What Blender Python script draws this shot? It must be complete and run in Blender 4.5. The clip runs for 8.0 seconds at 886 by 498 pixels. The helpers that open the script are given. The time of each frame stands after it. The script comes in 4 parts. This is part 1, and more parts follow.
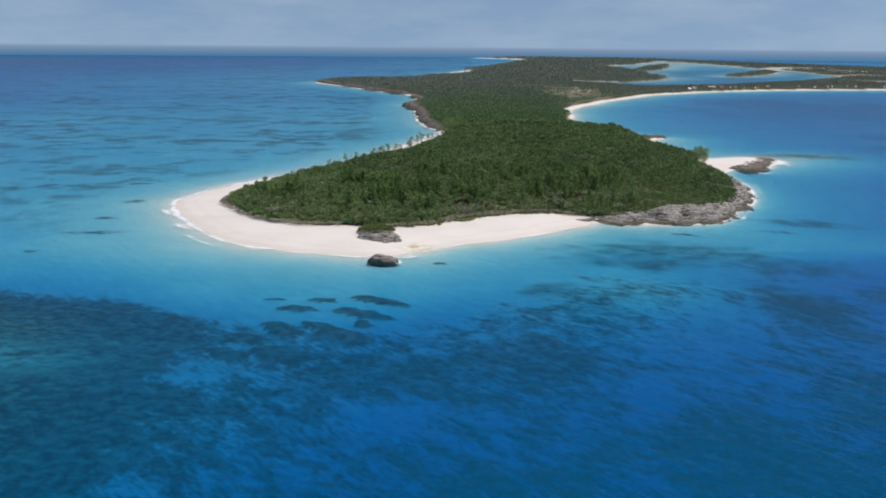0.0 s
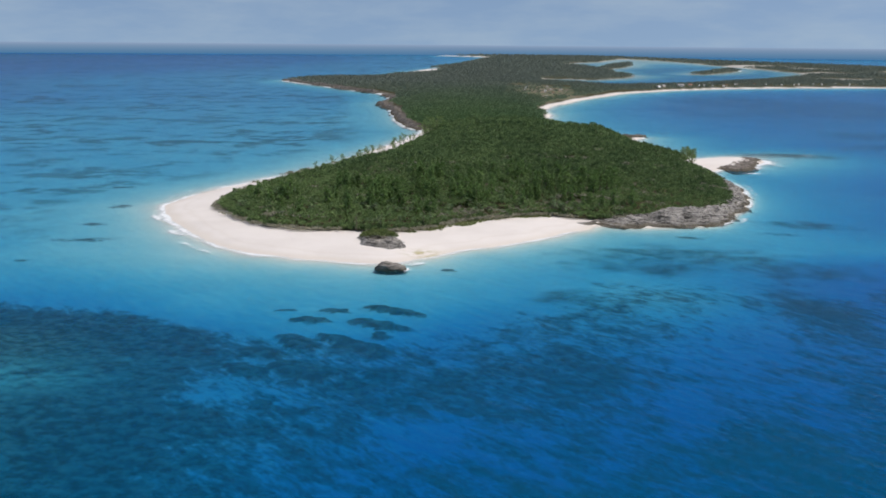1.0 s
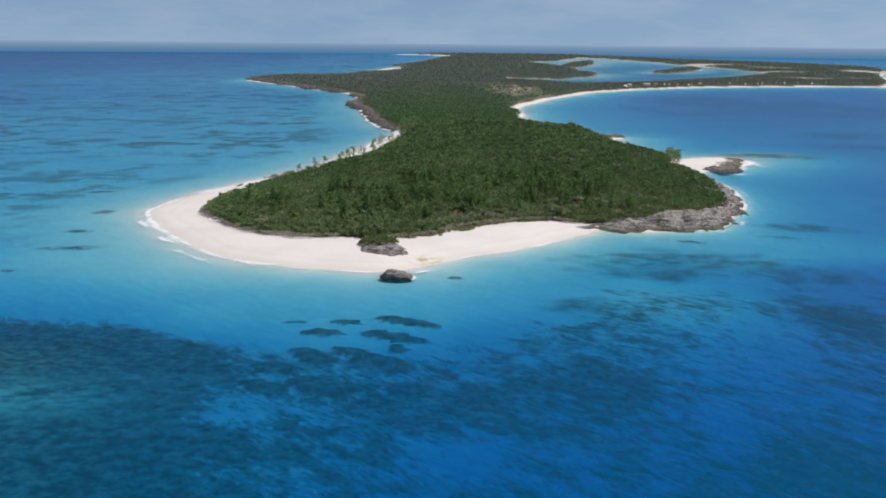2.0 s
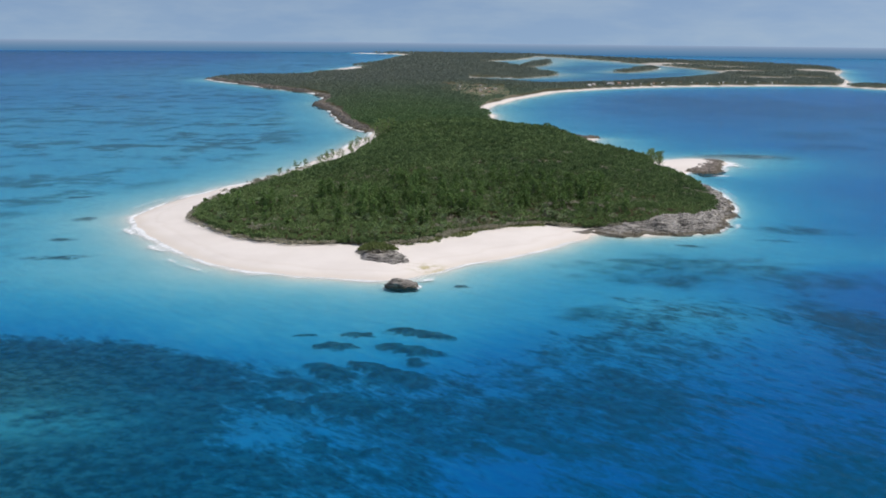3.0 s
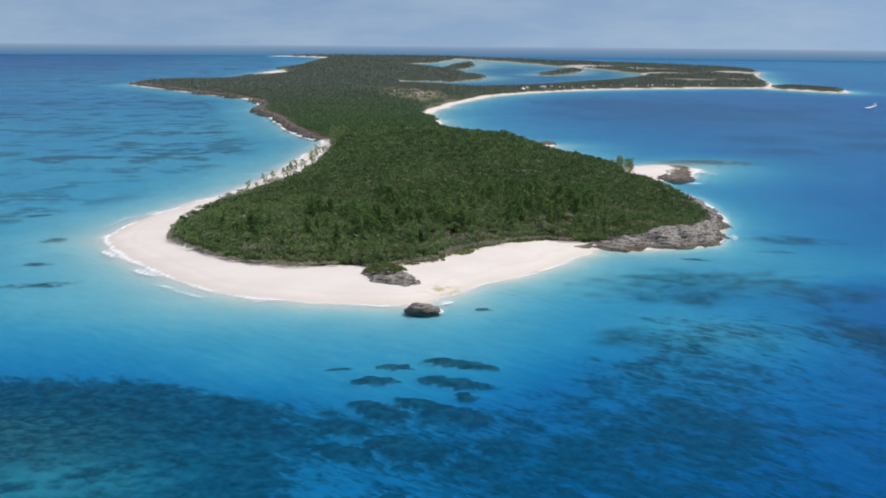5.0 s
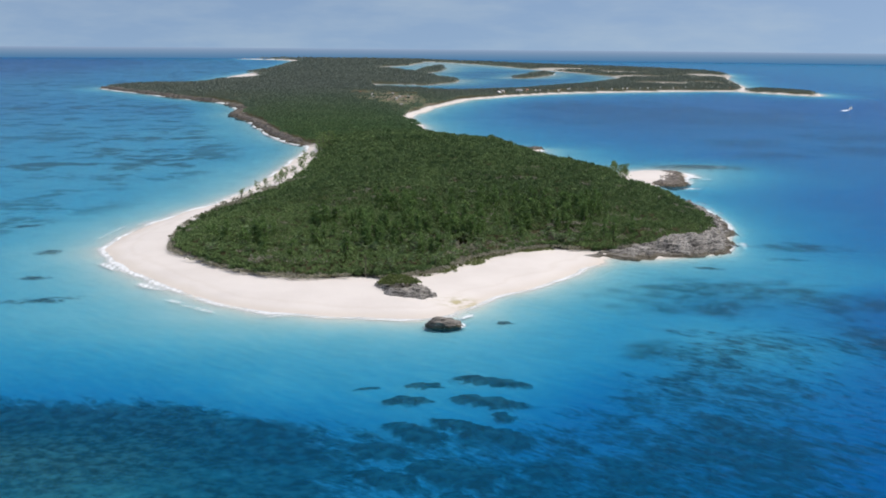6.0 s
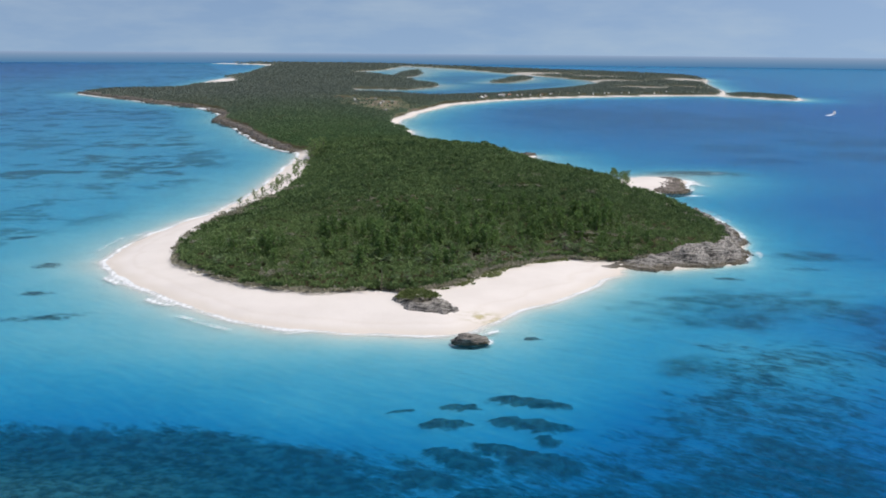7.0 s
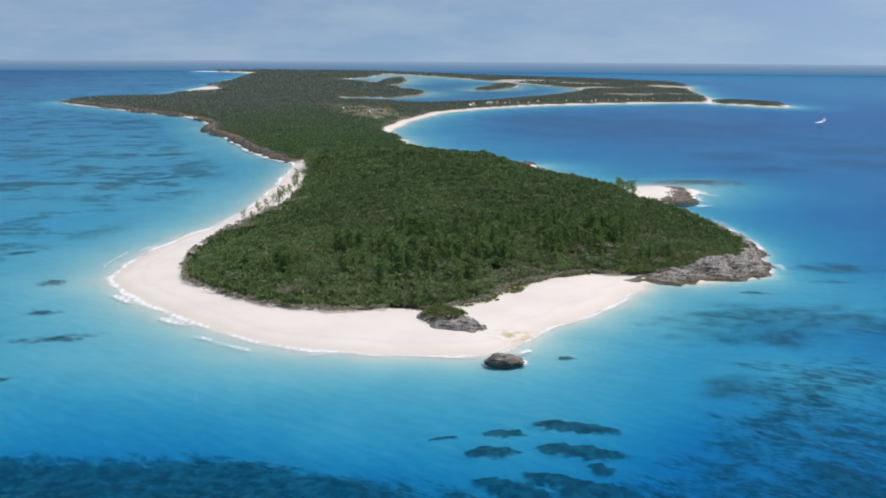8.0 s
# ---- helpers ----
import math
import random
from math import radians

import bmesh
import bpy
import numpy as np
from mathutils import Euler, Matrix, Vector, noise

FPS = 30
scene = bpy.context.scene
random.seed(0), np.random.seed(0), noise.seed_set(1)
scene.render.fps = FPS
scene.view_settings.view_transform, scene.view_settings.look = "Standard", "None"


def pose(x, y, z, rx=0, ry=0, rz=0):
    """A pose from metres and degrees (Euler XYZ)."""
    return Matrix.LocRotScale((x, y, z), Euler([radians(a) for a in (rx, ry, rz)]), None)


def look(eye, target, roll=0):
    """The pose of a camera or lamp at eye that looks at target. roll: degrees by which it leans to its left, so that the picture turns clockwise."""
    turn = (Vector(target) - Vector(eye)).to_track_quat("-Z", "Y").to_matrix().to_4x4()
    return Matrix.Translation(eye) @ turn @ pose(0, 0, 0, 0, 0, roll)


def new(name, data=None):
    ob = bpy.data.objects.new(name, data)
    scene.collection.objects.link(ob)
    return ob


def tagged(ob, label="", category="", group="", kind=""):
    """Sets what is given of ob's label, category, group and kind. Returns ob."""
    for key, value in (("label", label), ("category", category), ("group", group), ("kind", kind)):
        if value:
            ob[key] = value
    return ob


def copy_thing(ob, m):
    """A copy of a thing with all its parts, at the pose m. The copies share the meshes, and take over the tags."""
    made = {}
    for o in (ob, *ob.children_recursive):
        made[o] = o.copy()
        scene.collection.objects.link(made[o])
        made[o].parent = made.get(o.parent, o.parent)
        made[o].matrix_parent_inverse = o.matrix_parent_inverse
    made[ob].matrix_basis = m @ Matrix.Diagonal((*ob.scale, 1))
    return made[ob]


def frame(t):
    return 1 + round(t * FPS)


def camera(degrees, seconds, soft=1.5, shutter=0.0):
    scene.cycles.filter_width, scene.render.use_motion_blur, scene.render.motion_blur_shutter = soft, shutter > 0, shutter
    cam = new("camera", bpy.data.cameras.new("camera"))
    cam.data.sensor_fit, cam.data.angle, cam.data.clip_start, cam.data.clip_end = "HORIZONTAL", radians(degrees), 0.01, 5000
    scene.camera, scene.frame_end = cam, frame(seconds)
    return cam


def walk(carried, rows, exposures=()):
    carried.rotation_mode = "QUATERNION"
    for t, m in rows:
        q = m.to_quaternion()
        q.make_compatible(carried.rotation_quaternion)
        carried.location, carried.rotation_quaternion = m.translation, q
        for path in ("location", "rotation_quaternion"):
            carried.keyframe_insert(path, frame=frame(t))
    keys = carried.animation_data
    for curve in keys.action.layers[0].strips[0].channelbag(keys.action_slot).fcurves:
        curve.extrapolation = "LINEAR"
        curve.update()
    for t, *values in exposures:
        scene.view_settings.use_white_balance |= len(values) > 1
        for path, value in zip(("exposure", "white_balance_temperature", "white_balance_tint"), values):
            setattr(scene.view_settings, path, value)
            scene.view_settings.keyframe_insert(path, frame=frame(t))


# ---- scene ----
cam = camera(44.8, 8.0, 1.8)
PATH = [
    (0, (3.12, -0.077, 62.48), (3.1, 1.887, 62.104), 0.5),
    (0.5, (-3.65, 3.719, 62.926), (-3.634, 5.683, 62.548), 0.5),
    (1, (-10.459, 7.695, 63.524), (-10.407, 9.658, 63.144), 0.5),
    (1.5, (-17.197, 12.276, 63.862), (-17.107, 14.237, 63.481), 0.5),
    (3, (-36.919, 25.366, 65.268), (-36.706, 27.317, 64.884), 0.6),
    (3.5, (-43.454, 29.777, 65.828), (-43.201, 31.724, 65.444), 0.5),
    (4, (-49.844, 34.151, 66.421), (-49.55, 36.092, 66.037), 0.5),
    (4.5, (-55.951, 39.007, 66.91), (-55.618, 40.941, 66.528), 0.5),
    (6, (-73.696, 54.266, 68.297), (-73.269, 56.183, 67.923), 0.5),
    (6.5, (-78.939, 60.637, 68.381), (-78.484, 62.549, 68.008), 0.5),
    (7, (-83.824, 66.511, 68.698), (-83.349, 68.419, 68.332), 0.5),
    (7.5, (-88.607, 72.84, 68.901), (-88.113, 74.744, 68.541), 0.4),
    (8, (-93.246, 78.709, 69.224), (-92.734, 80.61, 68.871), 0.4),
]
walk(cam, [(t, look(eye, target, roll)) for t, eye, target, roll in PATH], [(0, -0.07), (4, -0.01), (8, 0.04)])

# ---- world and sun ----
SUN_ELEVATION, SUN_AZIMUTH = radians(58), radians(108)      # azimuth clockwise from +y
world = bpy.data.worlds.new("world")
scene.world = world
world.use_nodes = True
wn = world.node_tree.nodes
sky = wn.new("ShaderNodeTexSky")
sky.sky_type = "NISHITA"
sky.sun_disc = False
sky.sun_elevation, sky.sun_rotation = SUN_ELEVATION, SUN_AZIMUTH
sky.air_density, sky.dust_density, sky.ozone_density = 1.0, 1.6, 1.6
wn["Background"].inputs["Strength"].default_value = 0.125
wl = world.node_tree.links
# a humid sky: the haze near the horizon keeps the colour of the air a little higher up
toward = wn.new("ShaderNodeTexCoord")
raised = wn.new("ShaderNodeVectorMath")
raised.operation, raised.inputs[1].default_value = "ADD", (0, 0, 0.22)
wl.new(toward.outputs["Generated"], raised.inputs[0])
wl.new(raised.outputs[0], sky.inputs[0])
# thin broken cloud
veil = wn.new("ShaderNodeMapping")
veil.inputs["Scale"].default_value = (5, 5, 22)
wl.new(toward.outputs["Generated"], veil.inputs[0])
puff = wn.new("ShaderNodeTexNoise")
puff.inputs["Scale"].default_value, puff.inputs["Detail"].default_value, puff.inputs["Roughness"].default_value = 1.6, 6, 0.6
wl.new(veil.outputs[0], puff.inputs["Vector"])
thin = wn.new("ShaderNodeMapRange")
for key, value in (("From Min", 0.4), ("From Max", 0.85), ("To Max", 0.42)):
    thin.inputs[key].default_value = value
wl.new(puff.outputs["Fac"], thin.inputs["Value"])
cloudy = wn.new("ShaderNodeMix")
cloudy.data_type = "RGBA"
cloudy.inputs[7].default_value = (4.3, 5.0, 5.35, 1)
for a, b in ((thin.outputs[0], 0), (sky.outputs[0], 6)):
    wl.new(a, cloudy.inputs[b])
wl.new(cloudy.outputs[2], wn["Background"].inputs["Color"])
sun = new("sun", bpy.data.lights.new("sun", "SUN"))
sun.data.energy, sun.data.angle, sun.data.color = 3.15, radians(0.53), (1.0, 0.95, 0.88)
sun.matrix_world = look((0, 0, 0), (-math.cos(SUN_ELEVATION) * math.sin(SUN_AZIMUTH), -math.cos(SUN_ELEVATION) * math.cos(SUN_AZIMUTH), -math.sin(SUN_ELEVATION)))


# ---- small tools ----
def lattice(x, y, seed):
    """Smooth value noise in 0..1, one cell per unit."""
    table = np.random.RandomState(seed).rand(256, 256)
    i, j = np.floor(x).astype(int), np.floor(y).astype(int)
    u, v = x - i, y - j
    u, v = u * u * (3 - 2 * u), v * v * (3 - 2 * v)
    a, b = table[i % 256, j % 256], table[(i + 1) % 256, j % 256]
    c, d = table[i % 256, (j + 1) % 256], table[(i + 1) % 256, (j + 1) % 256]
    return (a * (1 - u) + b * u) * (1 - v) + (c * (1 - u) + d * u) * v


def fbm(x, y, seed, octaves=4):
    total, amount = 0.0, 0.0
    for k in range(octaves):
        total = total + lattice(x * 2 ** k + 17.3 * k, y * 2 ** k + 9.1 * k, seed + k) * 0.5 ** k
        amount += 0.5 ** k
    return total / amount


def ridged(x, y, seed, octaves=4):
    total, amount = 0.0, 0.0
    for k in range(octaves):
        total = total + (1 - np.abs(2 * lattice(x * 2 ** k + 5.7 * k, y * 2 ** k + 3.3 * k, seed + k) - 1)) * 0.55 ** k
        amount += 0.55 ** k
    return total / amount


def ease(a, b, x):
    u = np.clip((x - a) / (b - a), 0, 1)
    return u * u * (3 - 2 * u)


def outline(points, steps=6):
    """A closed smooth curve through a few corners of the plan."""
    p = np.array(points, float)
    q0, q1, q2 = np.roll(p, 1, 0), np.roll(p, -1, 0), np.roll(p, -2, 0)
    out = []
    for k in range(steps):
        t = k / steps
        out.append(0.5 * (2 * p + (q1 - q0) * t + (2 * q0 - 5 * p + 4 * q1 - q2) * t ** 2 + (3 * p - q0 - 3 * q1 + q2) * t ** 3))
    return np.stack(out, 1).reshape(-1, 2)


def inside(curve, x, y):
    """Distance to a closed curve, positive inside."""
    shape = np.shape(x)
    px, py = np.ravel(x), np.ravel(y)
    best, odd = np.full(px.shape, 1e12), np.zeros(px.shape, bool)
    for (ax, ay), (bx, by) in zip(curve, np.roll(curve, -1, 0)):
        dx, dy = bx - ax, by - ay
        t = np.clip(((px - ax) * dx + (py - ay) * dy) / (dx * dx + dy * dy + 1e-9), 0, 1)
        best = np.minimum(best, (px - ax - t * dx) ** 2 + (py - ay - t * dy) ** 2)
        cross = (ay > py) != (by > py)
        odd ^= cross & (px < (bx - ax) * (py - ay) / (by - ay + 1e-12) + ax)
    return (np.sqrt(best) * np.where(odd, 1, -1)).reshape(shape)


def raw_mesh(name, verts, faces, smooth=False):
    """A mesh from arrays: verts (n, 3), faces (m, 3 or 4)."""
    me = bpy.data.meshes.new(name)
    m, k = faces.shape
    me.vertices.add(len(verts))
    me.vertices.foreach_set("co", np.ascontiguousarray(verts, np.float32).ravel())
    me.loops.add(m * k)
    me.loops.foreach_set("vertex_index", np.ascontiguousarray(faces, np.int32).ravel())
    me.polygons.add(m)
    me.polygons.foreach_set("loop_start", np.arange(0, m * k, k, dtype=np.int32))
    me.polygons.foreach_set("use_smooth", np.full(m, smooth))
    me.update()
    me.validate()
    return me


def attribute(me, name, values):
    me.attributes.new(name, "FLOAT", "POINT").data.foreach_set("value", np.ascontiguousarray(values, np.float32).ravel())


def mesh_of(name, bm, smooth=False):
    me = bpy.data.meshes.new(name)
    bm.to_mesh(me)
    bm.free()
    for p in me.polygons:
        p.use_smooth = smooth
    return me


def part(name, bm, material, parent, label=""):
    """One mesh object under a thing or a part; bm: a bmesh or a finished mesh."""
    me = mesh_of(name, bm) if isinstance(bm, bmesh.types.BMesh) else bm
    if material and not me.materials:
        me.materials.append(material)
    ob = new(name, me)
    ob.parent = parent
    return tagged(ob, label)


def thing(name, label, category, group="", m=None):
    ob = new(name)
    if m is not None:
        ob.matrix_world = m
    return tagged(ob, label, category, group)


# ---- materials ----
class Nodes:
    """Short writing for node trees."""

    def __init__(self, name):
        self.mat = bpy.data.materials.new(name)
        self.mat.use_nodes = True
        self.tree = self.mat.node_tree
        self.bsdf = self.tree.nodes["Principled BSDF"]
        self.out = self.tree.nodes["Material Output"]

    def add(self, kind, **inputs):
        node = self.tree.nodes.new("ShaderNode" + kind)
        for key, value in inputs.items():
            self.put(node.inputs[key.replace("_", " ")], value)
        return node

    def put(self, socket, value):
        if isinstance(value, bpy.types.NodeSocket):
            self.tree.links.new(value, socket)
        elif isinstance(value, tuple) and len(value) == 3 and socket.type == "RGBA":
            socket.default_value = (*value, 1)
        else:
            socket.default_value = value

    def spot(self):
        return self.add("NewGeometry").outputs["Position"]

    def stretch(self, scale, turn=0.0):
        m = self.add("Mapping", Vector=self.spot(), Scale=scale)
        m.inputs["Rotation"].default_value = (0, 0, radians(turn))
        m.vector_type = "TEXTURE"
        return m.outputs[0]

    def noise(self, scale, detail=3.0, rough=0.55, vector=None, bend=0.0):
        n = self.add("TexNoise", Scale=scale, Detail=detail, Roughness=rough, Distortion=bend, Vector=vector or self.spot())
        return n.outputs["Fac"]

    def attr(self, name):
        n = self.add("Attribute")
        n.attribute_name = name
        return n.outputs["Fac"]

    def math(self, op, a, b=0.0, c=0.0):
        n = self.add("Math")
        n.operation = op
        for socket, value in zip(n.inputs, (a, b, c)):
            self.put(socket, value)
        return n.outputs[0]

    def step(self, a, b, x):
        n = self.add("MapRange")
        n.interpolation_type = "SMOOTHSTEP"
        for key, value in zip(("Value", "From Min", "From Max"), (x, a, b)):
            self.put(n.inputs[key], value)
        return n.outputs[0]

    def mix(self, fac, a, b):
        n = self.add("Mix")
        n.data_type = "RGBA"
        for k, value in ((0, fac), (6, a), (7, b)):
            self.put(n.inputs[k], value)
        return n.outputs[2]

    def ramp(self, fac, *stops):
        n = self.add("ValToRGB", Fac=fac)
        e = n.color_ramp.elements
        while len(e) < len(stops):
            e.new(0.5)
        for el, (at, colour) in zip(e, stops):
            el.position, el.color = at, (*colour, 1)
        return n.outputs[0]

    def bump(self, height, strength, distance):
        return self.add("Bump", Height=height, Strength=strength, Distance=distance).outputs[0]

    def finish(self, colour, rough=0.8, normal=None, spec=0.3, metal=0.0):
        self.put(self.bsdf.inputs["Base Color"], colour)
        self.put(self.bsdf.inputs["Roughness"], rough)
        self.put(self.bsdf.inputs["Metallic"], metal)
        self.put(self.bsdf.inputs["Specular IOR Level"], spec)
        if normal:
            self.put(self.bsdf.inputs["Normal"], normal)
        return self.mat


def ground_material():
    n = Nodes("sand_soil_and_seabed")
    grain = n.noise(1.6, 5)
    broad = n.noise(0.06, 3)
    sand = n.mix(n.step(0.35, 0.7, broad), (0.74, 0.675, 0.625), (0.69, 0.625, 0.575))
    sand = n.mix(n.math("MULTIPLY", n.step(0.5, 0.8, grain), 0.25), sand, (0.66, 0.59, 0.50))
    z = n.add("SeparateXYZ", Vector=n.spot()).outputs[2]
    wet = n.math("SUBTRACT", 1.0, n.step(0.1, 0.72, n.math("ADD", z, n.math("MULTIPLY", n.math("SUBTRACT", n.noise(0.12, 3), 0.5), 0.5))))
    sand = n.mix(n.math("MULTIPLY", wet, 0.45), sand, (0.60, 0.52, 0.43))
    tideline = n.math("ABSOLUTE", n.math("SUBTRACT", n.math("ADD", z, n.math("MULTIPLY", n.noise(0.07, 4), 0.9)), 1.35))
    sand = n.mix(n.math("MULTIPLY", n.math("SUBTRACT", 1.0, n.step(0.0, 0.16, tideline)), 0.2), sand, (0.60, 0.52, 0.44))
    algae = n.math("MULTIPLY", n.attr("weed"), n.step(0.42, 0.6, n.noise(0.35, 4)))
    sand = n.mix(algae, sand, (0.42, 0.36, 0.18))
    soil = n.mix(n.noise(0.5, 4), (0.045, 0.045, 0.022), (0.11, 0.10, 0.05))
    colour = n.mix(n.attr("scrub"), sand, soil)
    colour = n.mix(n.attr("field"), colour, n.mix(n.step(0.35, 0.65, n.noise(0.03, 4)), (0.20, 0.155, 0.115), (0.12, 0.135, 0.07)))
    colour = n.mix(n.attr("pale"), colour, n.mix(n.noise(0.05, 3), (0.52, 0.47, 0.42), (0.40, 0.38, 0.33)))
    ledge = n.math("MULTIPLY", n.attr("ledge"), n.step(0.25, 0.5, n.noise(0.15, 4)))
    colour = n.mix(ledge, colour, n.mix(n.noise(0.4, 5, 0.7), (0.05, 0.042, 0.034), (0.17, 0.145, 0.115)))
    # reef, seagrass and rubble on the sea floor
    fingers = n.noise(1.0, 5, 0.62, n.stretch((4.0, 10, 1), 38), 0.5)
    flecks = n.noise(1.0, 4, 0.65, n.stretch((1.1, 2.6, 1), 40), 0.3)
    lumps = n.noise(0.16, 5, 0.62)
    reef = n.attr("reef")
    cover = n.math("ADD", n.math("MULTIPLY", n.math("SUBTRACT", n.math("ADD", n.math("MULTIPLY", fingers, 0.46), n.math("ADD", n.math("MULTIPLY", lumps, 0.24), n.math("MULTIPLY", flecks, 0.3))), 0.5), 2.2), n.math("SUBTRACT", n.math("MULTIPLY", reef, 1.6), 0.56))
    cover = n.step(-0.06, 0.38, cover)
    coral = n.mix(n.step(0.35, 0.7, n.noise(0.4, 6, 0.7)), (0.06, 0.055, 0.05), (0.31, 0.255, 0.205))
    colour = n.mix(cover, colour, coral)
    colour = n.mix(n.math("MULTIPLY", n.attr("rubble"), n.step(0.35, 0.62, n.noise(0.22, 5, 0.6))), colour, (0.46, 0.43, 0.33))
    colour = n.mix(n.math("MULTIPLY", n.attr("soft"), n.math("ADD", n.math("MULTIPLY", n.step(0.36, 0.62, lumps), 0.5), n.math("MULTIPLY", n.noise(1.0, 4, 0.6, n.stretch((50, 22, 1), -10)), 0.8))), colour, (0.06, 0.07, 0.05))
    grass = n.noise(1.0, 5, 0.62, n.stretch((24, 26, 1), -8), 0.15)
    meadow = n.math("MULTIPLY", n.attr("meadow"), n.step(0.48, 0.58, n.math("ADD", n.math("MULTIPLY", grass, 0.72), n.math("MULTIPLY", n.noise(1.0, 3, 0.5, n.stretch((130, 70, 1), -8)), 0.28))))
    colour = n.mix(n.math("MULTIPLY", meadow, 0.75), colour, n.mix(n.noise(0.15, 4), (0.05, 0.06, 0.04), (0.16, 0.16, 0.10)))
    return n.finish(colour, 0.9, n.bump(n.math("ADD", grain, n.math("MULTIPLY", lumps, 2.0)), 0.25, 0.2), 0.1)


def water_material():
    n = Nodes("sea_water")
    ripple = n.math("ADD", n.math("MULTIPLY", n.noise(1.0, 4, 0.6, n.stretch((9.0, 2.4, 1), -57)), 0.6), n.math("MULTIPLY", n.noise(0.5, 4, 0.65), 0.4))
    depth = n.math("MULTIPLY", n.math("MAXIMUM", n.attr("depth"), 0.0), n.math("ADD", 0.5, ripple))
    tint = n.add("CombineXYZ")
    for k, rate in enumerate((0.58, 0.138, 0.0165)):
        n.put(tint.inputs[k], n.math("EXPONENT", n.math("MULTIPLY", depth, -rate)))
    clear = n.add("BsdfTransparent", Color=tint.outputs[0])
    wave = n.noise(1.0, 4, 0.6, n.stretch((9.0, 2.4, 1), -57))
    chop = n.noise(1.3, 3, 0.6)
    swell = n.noise(1.0, 3, 0.5, n.stretch((45, 12, 1), -57))
    height = n.math("ADD", n.math("ADD", wave, n.math("MULTIPLY", chop, 0.35)), swell)
    normal = n.bump(height, 0.8, 0.42)
    body = n.add("BsdfDiffuse", Color=n.mix(n.noise(0.01, 3), (0.001, 0.124, 0.25), (0.001, 0.146, 0.29)), Normal=normal)
    veil = n.math("SUBTRACT", 1.0, n.math("EXPONENT", n.math("MULTIPLY", depth, -0.065)))
    water = n.add("MixShader", Fac=veil)
    n.put(water.inputs[1], clear.outputs[0])
    n.put(water.inputs[2], body.outputs[0])
    gloss = n.add("BsdfGlossy", Roughness=0.12, Normal=normal)
    fresnel = n.add("Fresnel", IOR=1.33, Normal=normal).outputs[0]
    sea = n.add("MixShader", Fac=n.math("MINIMUM", n.math("MULTIPLY", n.math("POWER", fresnel, 1.65), 0.73), 0.40))
    n.put(sea.inputs[1], water.outputs[0])
    n.put(sea.inputs[2], gloss.outputs[0])
    lace = n.noise(0.9, 6, 0.75, None, 1.8)
    froth = n.step(0.45, 1.05, n.math("ADD", n.attr("foam"), n.math("MULTIPLY", n.math("SUBTRACT", lace, 0.5), 1.9)))
    white = n.add("BsdfDiffuse", Color=(0.86, 0.87, 0.88))
    top = n.add("MixShader", Fac=n.math("MULTIPLY", froth, 0.8))
    n.put(top.inputs[1], sea.outputs[0])
    n.put(top.inputs[2], white.outputs[0])
    n.tree.links.new(top.outputs[0], n.out.inputs["Surface"])
    return n.mat


def leaf_material(name, dark, light, dry, patch=0.05, hazed=None):
    """Leaves between a dark and a light green; the last pair, paler and greyer, paints haze onto plants whose haze
    value is high.
    """
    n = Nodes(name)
    if hazed:
        dark, light = (n.mix(n.attr("far_haze"), a, b) for a, b in zip((dark, light), hazed))
    one = n.add("NewGeometry").outputs["Random Per Island"]
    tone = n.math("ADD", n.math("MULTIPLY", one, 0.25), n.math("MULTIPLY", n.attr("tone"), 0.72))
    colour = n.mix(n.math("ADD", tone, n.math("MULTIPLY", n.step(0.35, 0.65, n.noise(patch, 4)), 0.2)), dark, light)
    stand = n.step(0.42, 0.62, n.noise(patch * 0.7, 4, 0.6))
    colour = n.mix(n.math("MULTIPLY", stand, 0.3), colour, light)
    colour = n.mix(n.math("MULTIPLY", n.step(0.975, 0.985, one), 0.6), colour, dry)
    n.finish(colour, 0.7, None, 0.12)
    through_leaf = n.add("BsdfTranslucent", Color=colour)
    both = n.add("MixShader", Fac=0.35)
    n.put(both.inputs[1], n.bsdf.outputs[0])
    n.put(both.inputs[2], through_leaf.outputs[0])
    n.tree.links.new(both.outputs[0], n.out.inputs["Surface"])
    return n.mat


